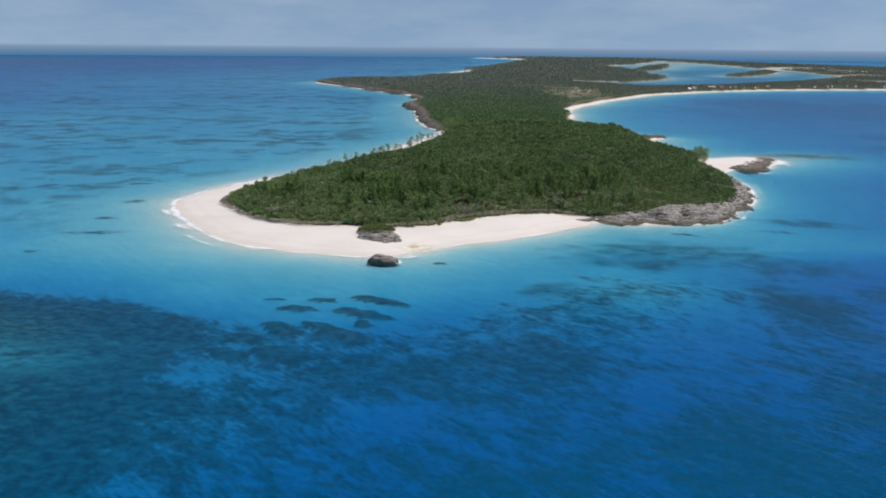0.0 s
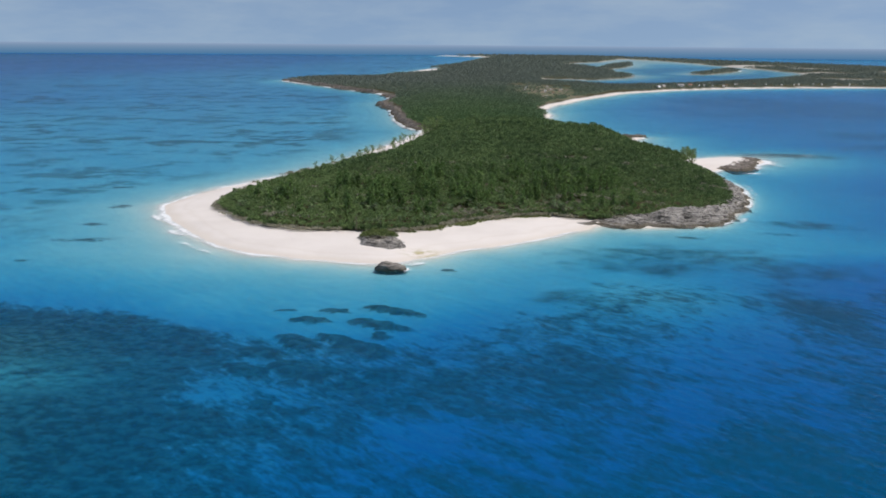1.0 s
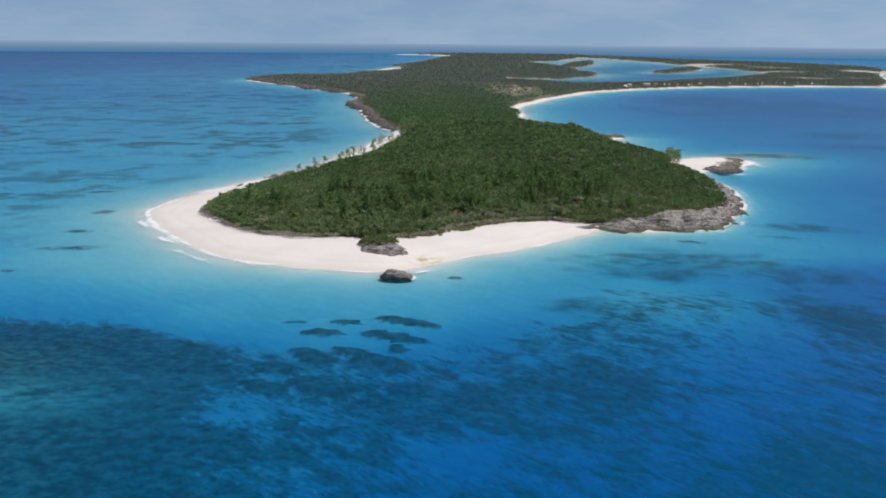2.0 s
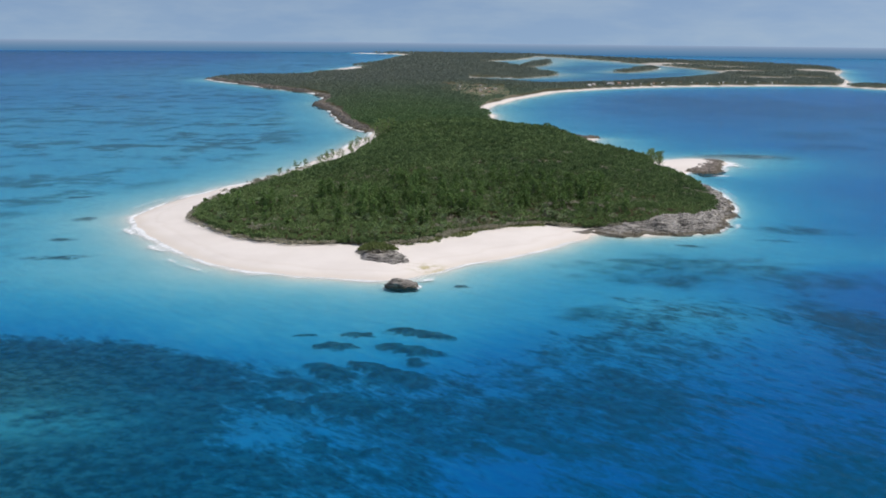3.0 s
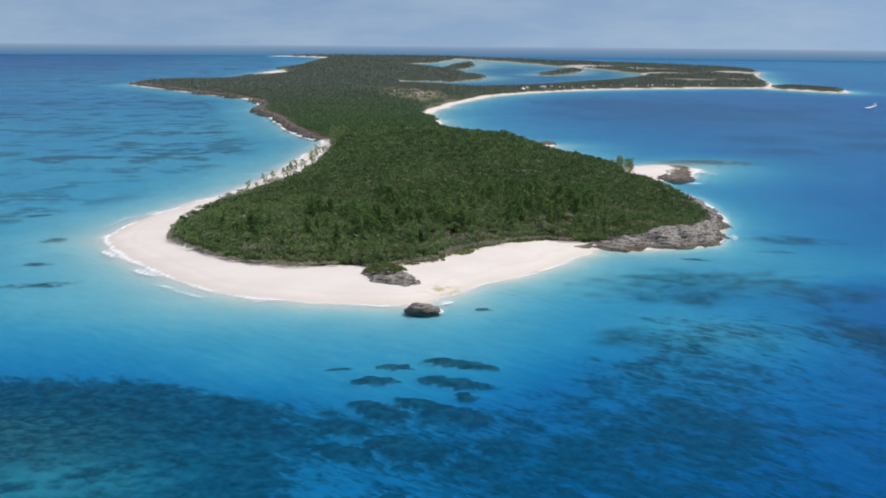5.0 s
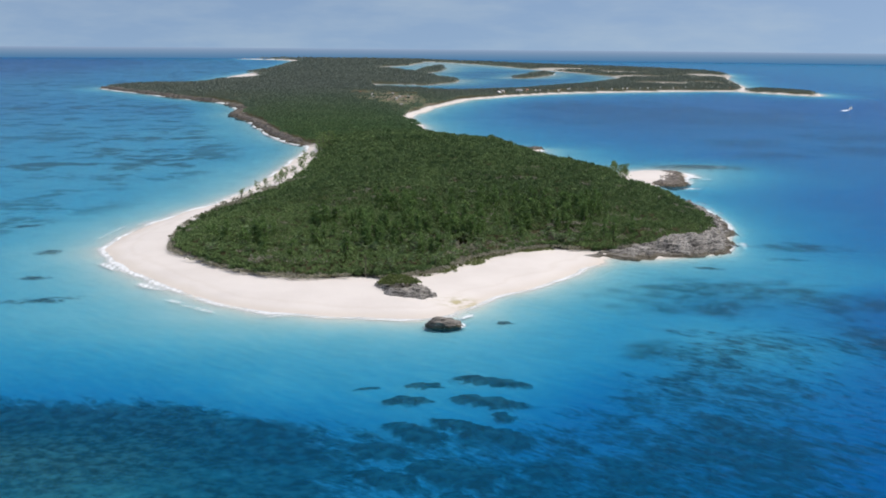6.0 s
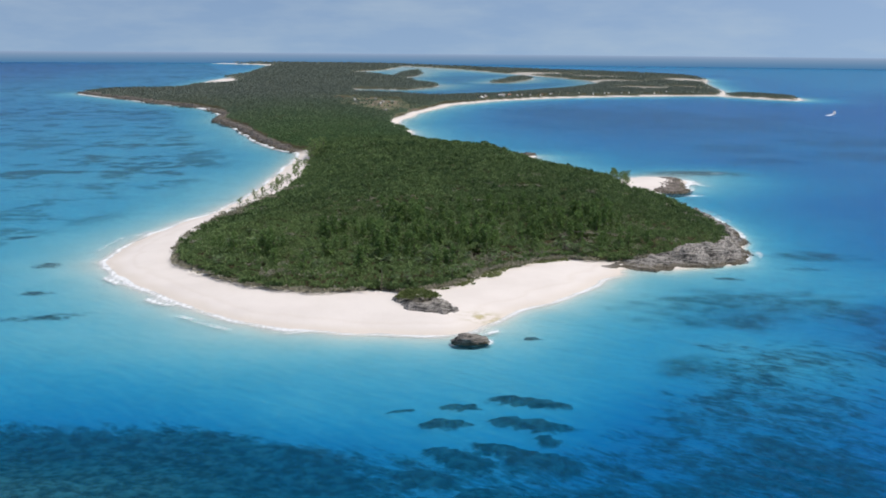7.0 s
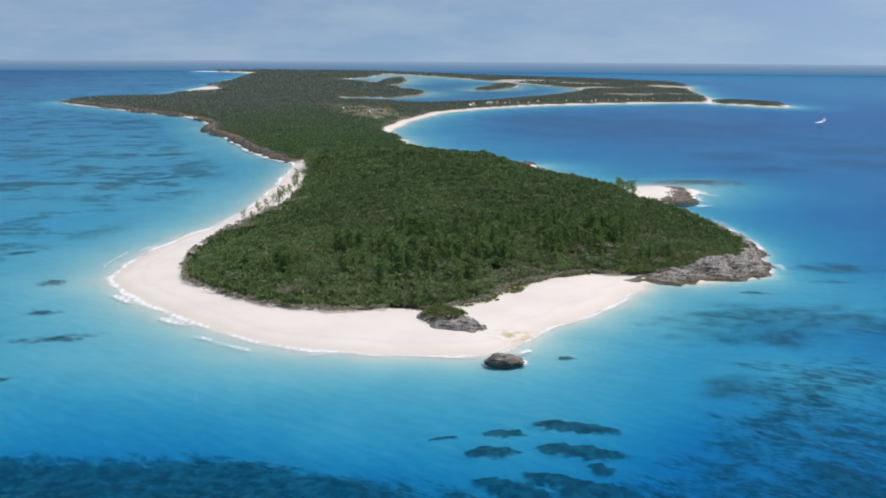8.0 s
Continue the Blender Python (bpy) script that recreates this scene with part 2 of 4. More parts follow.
def rock_material(name, dark, light, tide_mark=1.9):
    n = Nodes(name)
    z = n.add("SeparateXYZ", Vector=n.spot()).outputs[2]
    veins = n.noise(0.55, 6, 0.72, n.stretch((1.6, 1.0, 0.3), 20), 0.8)
    bands = n.noise(1.0, 5, 0.65, n.stretch((9, 3.0, 0.9), 15), 1.0)
    blocks = n.noise(0.16, 4, 0.6)
    mid = tuple(0.45 * (a + b) for a, b in zip(dark, light))
    colour = n.ramp(n.math("ADD", n.math("MULTIPLY", veins, 0.4), n.math("ADD", n.math("MULTIPLY", bands, 0.3), n.math("MULTIPLY", blocks, 0.3))), (0.42, dark), (0.49, mid), (0.55, tuple(0.75 * b for b in light)), (0.62, light))
    pits = n.noise(2.2, 4, 0.65)
    colour = n.mix(n.math("MULTIPLY", n.step(0.56, 0.7, pits), 0.55), colour, tuple(0.6 * a for a in dark))
    lichen = n.math("MULTIPLY", n.step(0.52, 0.66, n.noise(0.12, 4, 0.6)), n.step(2.0, 3.6, z))
    colour = n.mix(n.math("MULTIPLY", lichen, 0.4), colour, (0.20, 0.16, 0.085))
    tide = n.math("SUBTRACT", 1.0, n.step(0.5, tide_mark, n.math("ADD", z, n.math("MULTIPLY", n.math("SUBTRACT", n.noise(0.35, 3), 0.5), 1.8))))
    colour = n.mix(n.math("MULTIPLY", tide, 0.8), colour, n.mix(n.noise(0.6, 3), (0.045, 0.04, 0.028), (0.13, 0.105, 0.065)))
    return n.finish(colour, 0.9, n.bump(n.math("ADD", veins, n.math("MULTIPLY", pits, 0.4)), 0.9, 0.5), 0.2)


def plain(name, colour, rough=0.6, worn=None, spec=0.4):
    n = Nodes(name)
    return n.finish(n.mix(n.step(0.4, 0.75, n.noise(1.2, 4)), colour, worn or tuple(0.8 * c for c in colour)), rough, None, spec)


GROUND = ground_material()
WATER = water_material()
SCRUB_LEAF = leaf_material("scrub_leaves", (0.03, 0.068, 0.03), (0.182, 0.26, 0.10), (0.32, 0.31, 0.20))
# the woods' second pair of greens has distance haze painted in
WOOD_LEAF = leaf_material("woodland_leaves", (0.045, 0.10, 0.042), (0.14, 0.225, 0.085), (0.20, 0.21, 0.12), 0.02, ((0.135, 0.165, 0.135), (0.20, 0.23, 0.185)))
PINE_LEAF = leaf_material("casuarina_needles", (0.10, 0.17, 0.06), (0.27, 0.35, 0.135), (0.34, 0.32, 0.19))
DRY_LEAF = leaf_material("dry_brush", (0.19, 0.18, 0.125), (0.42, 0.395, 0.30), (0.50, 0.47, 0.40))
YOUNG_LEAF = leaf_material("young_needles", (0.065, 0.13, 0.043), (0.2, 0.3, 0.095), (0.26, 0.25, 0.15))
GRASS_LEAF = leaf_material("dune_grass_blades", (0.10, 0.14, 0.05), (0.27, 0.30, 0.13), (0.42, 0.38, 0.24))
OLIVE_LEAF = leaf_material("olive_bush_leaves", (0.09, 0.125, 0.04), (0.21, 0.25, 0.09), (0.30, 0.28, 0.16))
PALM_LEAF = leaf_material("thatch_palm_fronds", (0.07, 0.13, 0.055), (0.22, 0.29, 0.14), (0.40, 0.37, 0.26))
BARK = plain("grey_bark", (0.16, 0.13, 0.10), 0.9)
ROCK = rock_material("grey_limestone", (0.032, 0.03, 0.028), (0.47, 0.435, 0.395), 1.3)
DARK_ROCK = rock_material("dark_wet_limestone", (0.045, 0.04, 0.037), (0.21, 0.185, 0.165))
SPIT_ROCK = rock_material("brown_grey_limestone", (0.06, 0.05, 0.045), (0.33, 0.285, 0.25), 1.2)
BOULDER_ROCK = rock_material("weathered_boulder", (0.05, 0.045, 0.04), (0.37, 0.335, 0.295), 0.7)

# ---- plan of the island ----
WEST = [(-212, 1728), (-150, 1565), (-93, 1415), (-48, 1319), (-31, 1198), (-44, 1106), (-30, 1031), (-26, 955), (-22, 884), (-10, 805), (-5, 775), (-20.5, 702), (-35.5, 637), (-58, 553), (-83, 497), (-98, 462), (-106, 428)]
FRONT = [(-103, 409), (-94, 383), (-82, 356), (-68, 335), (-48, 321), (-35, 316), (-23, 313), (-12, 317), (2, 332), (14, 340), (31, 355), (47, 371), (54, 379)]
CAPE = [(66, 375), (84, 377), (99, 383), (112, 408), (124, 434), (131, 462), (136, 490), (135, 512), (137, 535)]
SPIT = [(147, 553), (160, 554), (171, 574), (181, 592), (177, 608), (163, 612), (146, 604)]
BAY = [(138, 630), (132, 655), (134, 712), (144, 742), (122, 765), (106, 800), (98, 850), (101, 909), (108, 975), (117, 1041), (133, 1099), (160, 1175), (197, 1263), (256, 1372), (312, 1447), (365, 1497), (418, 1534), (470, 1562), (568, 1590), (669, 1614), (757, 1621)]
EAST = [(800, 1700), (912, 1940), (1040, 2230), (1160, 2450), (1270, 2800), (1210, 3180), (1020, 3720), (900, 4200), (700, 4600)]
NORTH = [(90, 4740), (150, 4640), (262, 4450), (251, 4052), (150, 3300), (66, 2717), (-2, 2417), (-46, 2113), (-100, 1880), (-178, 1850)]
ISLET = [(742, 1600), (757, 1517), (780, 1449), (815, 1485), (838, 1560), (800, 1650)]
LAGOON = [(396, 3164), (430, 2850), (430, 2560), (400, 2250), (300, 2180), (235, 2050), (195, 1780), (188, 1610), (240, 1578), (308, 1600), (402, 1668), (480, 1755), (578, 1860), (740, 2110), (815, 2320), (850, 2520), (850, 2984), (869, 3610), (846, 3965), (780, 4200), (719, 4006), (564, 3495)]
LAGOON_FINGER = [(185, 1870), (238, 1890), (306, 1860), (417, 2080), (390, 2230), (274, 2120), (200, 2040)]
LAGOON_ISLE = [(418, 2575), (535, 2790), (664, 3385), (572, 3190), (462, 2810)]
LAGOON_BAR = [(548, 2235), (626, 2275), (772, 2586), (739, 2652), (640, 2440)]
SCRUB = [(-2, 728), (-27.5, 602), (-53, 530), (-65.5, 502), (-79, 460), (-84, 430), (-83.5, 407), (-77, 391), (-66, 371), (-55, 361.5), (-46, 356.5), (-34, 355.5), (-30, 354.5), (-25, 352.5), (-20, 352.5), (-15, 354.5), (-7, 361), (13, 379), (30, 388), (40, 390), (49, 387), (60, 387), (78, 392), (96, 399), (109, 415), (118, 437), (123, 463), (129, 490), (130, 512), (128, 540), (130, 560), (134, 580), (136, 592), (130, 620), (124, 648), (124, 715), (114, 750), (97, 790), (40, 800), (2, 765)]
FLATS = [(854, 2278, 62, 110), (1010, 2315, 58, 105), (727, 1880, 48, 85), (830, 1900, 42, 80), (1090, 2400, 42, 110), (961, 2640, 64, 130), (930, 2960, 90, 150)]
HEADS = [(-30, 266.5, 4.7, 2.1, -20), (-15.7, 266.4, 8.6, 2.9, -19), (-35.5, 258.0, 5.0, 2.2, -10), (-18.3, 255.0, 8.2, 3.1, -26), (-18.7, 247.5, 2.8, 1.9, -48), (-24.5, 241.0, 10.5, 3.2, -34), (-36, 241.5, 9.5, 3.6, -48), (-34, 223.0, 8.8, 4.2, -53), (-27.7, 223.0, 3, 2.3, -45), (-18.7, 221.8, 2.8, 1.6, -41), (-35.4, 214.5, 2.7, 1.8, -58), (-45, 222.6, 6, 3.4, -43), (-39.2, 201.9, 3.4, 2.2, -50), (-29.3, 200.7, 2.4, 1.3, -38), (-44.5, 235.5, 6, 3.4, -44), (-43, 266.5, 4.5, 0.8, -12), (-0.6, 308.5, 2.2, 1.9, -8)]
WEED_BEDS = [(-143, 489, 10, 7, 0), (-126, 427, 7, 8, 0), (-124, 388, 8, 6, 0), (-119, 358, 17, 7, -5), (-128, 326, 4, 3, 0), (84, 365, 9, 3, -10)]
MAIN = outline(WEST + FRONT + CAPE + SPIT + BAY + EAST + NORTH, 4)
ISLET, LAGOON, LAGOON_FINGER, LAGOON_ISLE, LAGOON_BAR, SCRUB = (outline(p, 4) for p in (ISLET, LAGOON, LAGOON_FINGER, LAGOON_ISLE, LAGOON_BAR, SCRUB))

# where the houses stand
plots = np.random.RandomState(29)
spots = []
coast = [(300, 1462), (365, 1514), (418, 1552), (470, 1580), (568, 1608), (669, 1634), (757, 1645)]
for k in range(26):
    f = 5.99 * ((k + plots.uniform(0, 0.7)) / 26) ** 0.75
    (ax, ay), (cx, cy) = coast[int(f)], coast[min(int(f) + 1, 6)]
    u, back = f - int(f), plots.uniform(2, 34)
    spots.append((ax + (cx - ax) * u, ay + (cy - ay) * u + back))
spots += [(752, 1724), (797, 1770), (733, 1660), (690, 1780), (640, 1745), (206, 1487), (150, 1300), (155, 1287), (138, 1340), (128, 1365), (119, 1300), (112, 1185), (131, 1180), (140, 1262), (167, 1330), (157, 1385), (121, 1420), (100, 1440), (146, 1240)]


def lagoon_at(x, y):
    return inside(LAGOON, x, y)


def isles(x, y):
    return np.maximum(np.maximum(inside(LAGOON_FINGER, x, y), inside(LAGOON_ISLE, x, y)), inside(LAGOON_BAR, x, y))


def shore(x, y):
    """Signed distance to the waterline, positive on land."""
    main = np.maximum(inside(MAIN, x, y), inside(ISLET, x, y))
    rough = (fbm(x / 9, y / 9, 11, 3) - 0.5) * 3 + (fbm(x / 17, y / 17, 12, 2) - 0.5) * 3.5 * ease(470, 430, y) * ease(60, 45, x) + (fbm(x / 60, y / 60, 15, 3) - 0.5) * 14 * ease(700, 1100, y)
    return np.maximum(np.minimum(main, -lagoon_at(x, y)), isles(x, y) - 7) + rough


def wooded(x, y, s):
    """Signed distance into the scrub and woods."""
    near = inside(SCRUB, x, y)
    pond = lagoon_at(x, y) > -45
    far = np.minimum(s - np.where(pond, 1, np.where((x < 300) & (y > 3900), 26, np.where(((x > 60) & (y < 980)) | ((x < 20) & (y > 790) & (y < 1900)), 4, np.where((x < 40) & (y > 2060) & (y < 2450), 70, 9)))), y - 700)
    return np.maximum(near, far) + (fbm(x / 5, y / 5, 21, 3) - 0.5) * 4


def cleared(x, y):
    """How open the ground is at the settlement and along its track, 0..1."""
    village = np.exp(-((x - 140) / 58) ** 2 - ((y - 1310) / 190) ** 2) * (0.3 + 1.1 * fbm(x / 30, y / 45, 51))
    track = (np.abs(y - 1632 + 0.2 * (x - 60)) < 14) & (x > 5) & (x < 118)
    return np.maximum(village, 0.6 * track)


def axis(lo, a, b, hi, step, grow):
    mid = list(np.arange(a, b, step))
    up, down = [b], [a]
    while up[-1] < hi:
        up.append(up[-1] + step + (up[-1] - b) * grow)
    while down[-1] > lo:
        down.append(down[-1] - step - (a - down[-1]) * grow)
    return np.array(down[:0:-1] + mid + up)


gx, gy = axis(-5200, -125, 150, 5200, 1.6, 0.016), axis(-5000, 140, 640, 5200, 1.6, 0.014)
X, Y = np.meshgrid(gx, gy)
S = shore(X, Y)
W = wooded(X, Y, S)


def relief(x, y, s, w, coral=1.0):
    """Height of sand, soil and sea floor."""
    land = 2.4 * (1 - np.exp(-np.maximum(s, 0) / 16)) + 0.12 * (fbm(x / 7, y / 7, 31) - 0.5)
    land = land + ease(0, 45, w) * (1.5 + 4.5 * fbm(x / 70, y / 70, 33, 3)) * (1 - 0.8 * np.maximum(ease(150, 300, x) * ease(1350, 1500, y), ease(1400, 1650, y) * ease(60, -20, x)))
    d = np.maximum(-s, 0)
    shelf = 0.45 * (1 - np.exp(-d / 6)) + 1.7 * (1 - np.exp(-d / 32)) + 0.02 * np.minimum(d, 60)
    front = ease(10, -20, y - edge(x))
    west_reef = ease(-12, -45, y - edge(x)) * ease(-52, -95, x)
    bed = shelf + front * (1.0 + 1.1 * ease(-50, 0, x) + 2.2 * ease(225, 150, y) * ease(-60, 10, x)) - west_reef * 2.0 + 1.8 * ease(10, 120, x + 0.45 * (260 - y)) * front
    bed = bed + 0.3 * ease(60, 260, d) * ease(150, 400, y) + 2.0 * ease(250, 620, d) * ease(350, 0, x + 0.1 * (y - 900)) + 7 * ease(500, 2000, d) * ease(100, -500, x)
    bed = bed + (fbm(x / 30, y / 30, 35) - 0.5) * 1.4 * ease(10, 60, d)
    bed = bed + (1.2 * ease(110, 280, x) * ease(250, 420, y) + 1.5 * ease(400, 700, x - 0.1 * (y - 700)) * ease(480, 700, y) * ease(1700, 1300, y)) * ease(10, 130, d) - 1.2 * ease(600, 1000, x) * ease(1450, 2100, y) * ease(50, 300, d)
    bed = bed * (1 - 0.24 * ease(-30, -80, x) * ease(270, 320, y) * ease(1300, 800, y))
    cliff = ease(40, 100, x) * ease(330, 400, y) * ease(600, 480, y)
    bed = bed + cliff * 1.3 * (1 - np.exp(-d / 5))
    bed = bed - 3.0 * np.exp(-((x - 52) / 50) ** 2 - ((y - 282) / 44) ** 2) * front - 1.6 * np.exp(-((x - 212) / 40) ** 2 - ((y - 636) / 26) ** 2)
    bed = bed + 0.6 * np.exp(-((x - 430) / 210) ** 2 - ((y - 1190) / 170) ** 2)
    bed = np.maximum(bed - 0.9 * coral * heads(x, y) ** 2, np.minimum(bed, 0.8))
    lagoon = lagoon_at(x, y) > 0
    bed = np.where(lagoon, 0.6 + 2.2 * ease(0, 110, d) * ease(3700, 2600, y) * (0.9 + 0.8 * fbm(x / 150, y / 150, 36)), bed)
    return np.where(s > 0, land, -bed)


def edge(x):
    """The shoreward edge of the fringing reef, as a line in y."""
    return np.interp(x, (-200, -120, -94, -81, -66, -52, -41, -30, -9, 5, 22, 40, 60, 90, 140), (290, 281, 275, 270, 264, 257, 251, 248, 252, 268, 292, 318, 326, 318, 330))


def heads(x, y):
    """Where the single coral heads stand, 0..1."""
    out = np.zeros(np.shape(x))
    wob = (fbm(x / 4.5, y / 3.5, 71, 4) - 0.5) * 0.9
    for cx, cy, a, b, turn in HEADS:
        c, si = math.cos(radians(turn)), math.sin(radians(turn))
        u, v = ((x - cx) * c + (y - cy) * si) / a, (-(x - cx) * si + (y - cy) * c) / b
        out = np.maximum(out, ease(1.3, 0.7, np.sqrt(u * u + v * v) + wob))
    return out


Z = relief(X, Y, S, W)
D = -Z
off = np.maximum(-S, 0)
front = ease(11 + 5 * ease(-10, 30, X), -15 - 30 * ease(-10, 30, X), Y - edge(X) + (5 + 30 * ease(-10, 30, X)) * (fbm(X / 14, Y / 10, 41) - 0.5))
among = np.exp(-((X + 24) / 22) ** 2 - ((Y - 236) / 30) ** 2)
reef = 0.47 + 0.4 * (fbm(X / 30, Y / 30, 43) - 0.5) + 0.42 * ease(-45, -80, X) + 0.07 * among
for bx, by, a, b, much in ((22, 222, 22, 36, 0.14), (60, 180, 50, 30, 0.05), (42, 206, 4, 10, -0.18), (-8, 190, 14, 10, -0.14), (68, 266, 26, 22, -0.16), (94, 278, 14, 22, 0.16), (-60, 165, 50, 26, 0.1), (-8, 178, 26, 26, -0.06)):
    reef = reef + much * np.exp(-((X - bx) / a) ** 2 - ((Y - by) / b) ** 2)
reef = front * reef
reef = np.maximum(reef, 0.5 * np.exp(-((X - 125) / 14) ** 2 - ((Y - 300 - 0.9 * (X - 125)) / 18) ** 2))
reef = np.maximum(reef, 0.72 * np.sqrt(heads(X, Y)))
reef = np.maximum(reef, 0.5 * np.exp(-((X - 118) / 15) ** 2 - ((Y - 378) / 6) ** 2))
reef = np.maximum(reef, 0.56 * np.exp(-((X - 210) / 44) ** 2 - ((Y - 638) / 30) ** 2))
for wx, wy, a, b, turn in WEED_BEDS:
    c, si = math.cos(radians(turn)), math.sin(radians(turn))
    u, w = (X - wx) * c + (Y - wy) * si, (Y - wy) * c - (X - wx) * si
    reef = np.maximum(reef, 0.52 * np.exp(-(u / a) ** 2 - (w / b) ** 2) * (0.55 + 0.9 * fbm(X / 9, Y / 6, 46)))
rubble = np.exp(-((X + 92) / 24) ** 2 - ((Y - 214) / 10) ** 2) + 0.6 * np.exp(-((X + 66) / 11) ** 2 - ((Y - 230) / 3.5) ** 2)
meadow = ease(30, 60, off) * ease(300, 380, Y) * (0.75 + 0.3 * ease(0.45, 0.6, fbm(X / 120, Y / 120, 49))) * np.where(X < 60, 1.0, 0.0)
soft = ease(1.3, 0.5, np.hypot((X - 410) / 165, (Y - 1170) / 235) + 0.9 * (fbm(X / 50, Y / 130, 48) - 0.5)) * 0.5
for bx, by, a, b in ((335, 815, 36, 40), (308, 725, 30, 26), (392, 740, 50, 36), (214, 640, 48, 22), (470, 850, 80, 50), (72, 336, 30, 14), (60, 322, 24, 9), (105, 322, 24, 10), (95, 282, 12, 22), (30, 283, 9, 8), (136, 400, 18, 8)):
    soft = np.maximum(soft, (0.6 if bx > 200 else 0.85) * ease(1.4, 0.3, np.hypot((X - bx) / a, (Y - by) / b) + 1.5 * (fbm(X / (16 if bx > 200 else 7), Y / (26 if bx > 200 else 5), 47) - 0.5)))
soft = np.maximum(soft, 0.5 * (lagoon_at(X, Y) > 0) * ease(3300, 2600, Y))
weed = np.exp(-((X + 8) / 5) ** 2 - ((Y - 326) / 4) ** 2)
field = ease(0.30, 0.42, cleared(X, Y)) * (S > 12)
pale = np.zeros_like(X)
for fx, fy, a, b in FLATS:
    pale = np.maximum(pale, ease(1.2, 0.8, np.hypot((X - fx) / a, (Y - fy) / b)))
pale = np.maximum(pale, 0.6 * ease(-10, 10, lagoon_at(X, Y)) * (S < 0) * ease(2400, 3400, Y))
ledge = (X < 20) * ease(765, 800, Y) * ease(1850, 1780, Y) * ease(-2, 0, S) * ease(8, 5, S)
foam = np.exp(-((off - 0.8) / 1.7) ** 2) * np.where(S < 0, 1, 0.8) * (0.45 + 1.0 * fbm(X / 16, Y / 16, 53, 2)) * (1 - 0.55 * ease(42, 56, X) * ease(425, 400, Y))
foam = foam + 0.8 * np.exp(-((off - 4.5) / 1.3) ** 2) * ease(0.5, 0.75, fbm(X / 14, Y / 14, 57, 2)) * (Y < 700)
foam = foam + 0.8 * np.exp(-((off - 8.0) / 1.1) ** 2) * ease(0.46, 0.66, fbm(X / 11, Y / 11, 56, 2)) * (Y < 470) * (X < -30)
foam = foam + 1.7 * np.exp(-((np.hypot((X + 17.4) / 1.4, Y - 305.2) - 3.0) / 1.2) ** 2) * (0.25 + 0.75 * ease(-17, -13, X) + 0.4 * ease(-21, -23, X)) * ease(0.35, 0.7, fbm(X / 2.2, Y / 2.2, 58, 2)) + 0.3 * np.exp(-((X + 10.5) / 4) ** 2 - ((Y - 312) / 2.5) ** 2)
foam = foam + 0.38 * np.exp(-((off - 5.0) / 4.5) ** 2) * ease(460, 400, Y) * ease(-35, -60, X) * (0.35 + fbm(X / 6, Y / 6, 52, 3))
rocky = np.exp(-((X - 98) / 16) ** 2 - ((Y - 395) / 22) ** 2) + np.exp(-((X - 172) / 24) ** 2 - ((Y - 580) / 34) ** 2) + 1.5 * ease(740, 800, Y) * ease(1900, 1800, Y) * (X < 10)
foam = foam + rocky * np.exp(-((off - 2.0) / 3.5) ** 2) * 1.5 * fbm(X / 12, Y / 12, 54) * ease(0.3, 0.6, fbm(X / 4, Y / 4, 55, 2))
foam = foam + 1.15 * ease(770, 810, Y) * ease(1900, 1800, Y) * (X < 10) * np.exp(-((off - 5) / 4.5) ** 2) * (0.25 + fbm(X / 10, Y / 14, 59, 3))
foam = foam + 0.75 * np.exp(-((X - 216) / 9) ** 2 - ((Y - 624) / 2.5) ** 2) + 0.9 * np.exp(-((X - 158) / 7) ** 2 - ((Y - 537) / 4) ** 2) + 1.4 * np.exp(-((X - 183) / 5) ** 2 - ((Y - 580) / 14) ** 2) * fbm(X / 5, Y / 5, 60, 2)

nx, ny = len(gx), len(gy)
cell = (np.arange(ny - 1)[:, None] * nx + np.arange(nx - 1)[None, :]).ravel()
quads = np.stack([cell, cell + 1, cell + nx + 1, cell + nx], 1)
me = raw_mesh("ground", np.stack([X, Y, Z], -1).reshape(-1, 3), quads, True)
for key, field_values in (("scrub", ease(-0.5, 2.0, W) * (S > 0)), ("reef", reef), ("rubble", rubble), ("meadow", meadow), ("weed", weed), ("field", field), ("pale", pale), ("ledge", ledge), ("soft", soft)):
    attribute(me, key, field_values)
me.materials.append(GROUND)
ground = tagged(new("ground", me), "white coral sand, dark scrub soil and sea floor", "ground", kind="structure")
wet_cells = quads[(D.ravel()[quads].max(1) > -0.35)]
used, index = np.unique(wet_cells, return_inverse=True)
flat = np.stack([X, Y, np.zeros_like(X)], -1).reshape(-1, 3)[used]
me = raw_mesh("water", flat, index.reshape(-1, 4), True)
attribute(me, "depth", -relief(X, Y, S, W, 0.25).ravel()[used])
attribute(me, "foam", foam.ravel()[used])
me.materials.append(WATER)
water = tagged(new("water", me), "clear turquoise sea deepening to blue, rippled by wind", "sea", kind="structure")


def height_at(x, y):
    """Ground height by the mesh's own grid."""
    i = np.clip(np.searchsorted(gx, x) - 1, 0, nx - 2)
    j = np.clip(np.searchsorted(gy, y) - 1, 0, ny - 2)
    u, v = (x - gx[i]) / (gx[i + 1] - gx[i]), (y - gy[j]) / (gy[j + 1] - gy[j])
    return (Z[j, i] * (1 - u) + Z[j, i + 1] * u) * (1 - v) + (Z[j + 1, i] * (1 - u) + Z[j + 1, i + 1] * u) * v


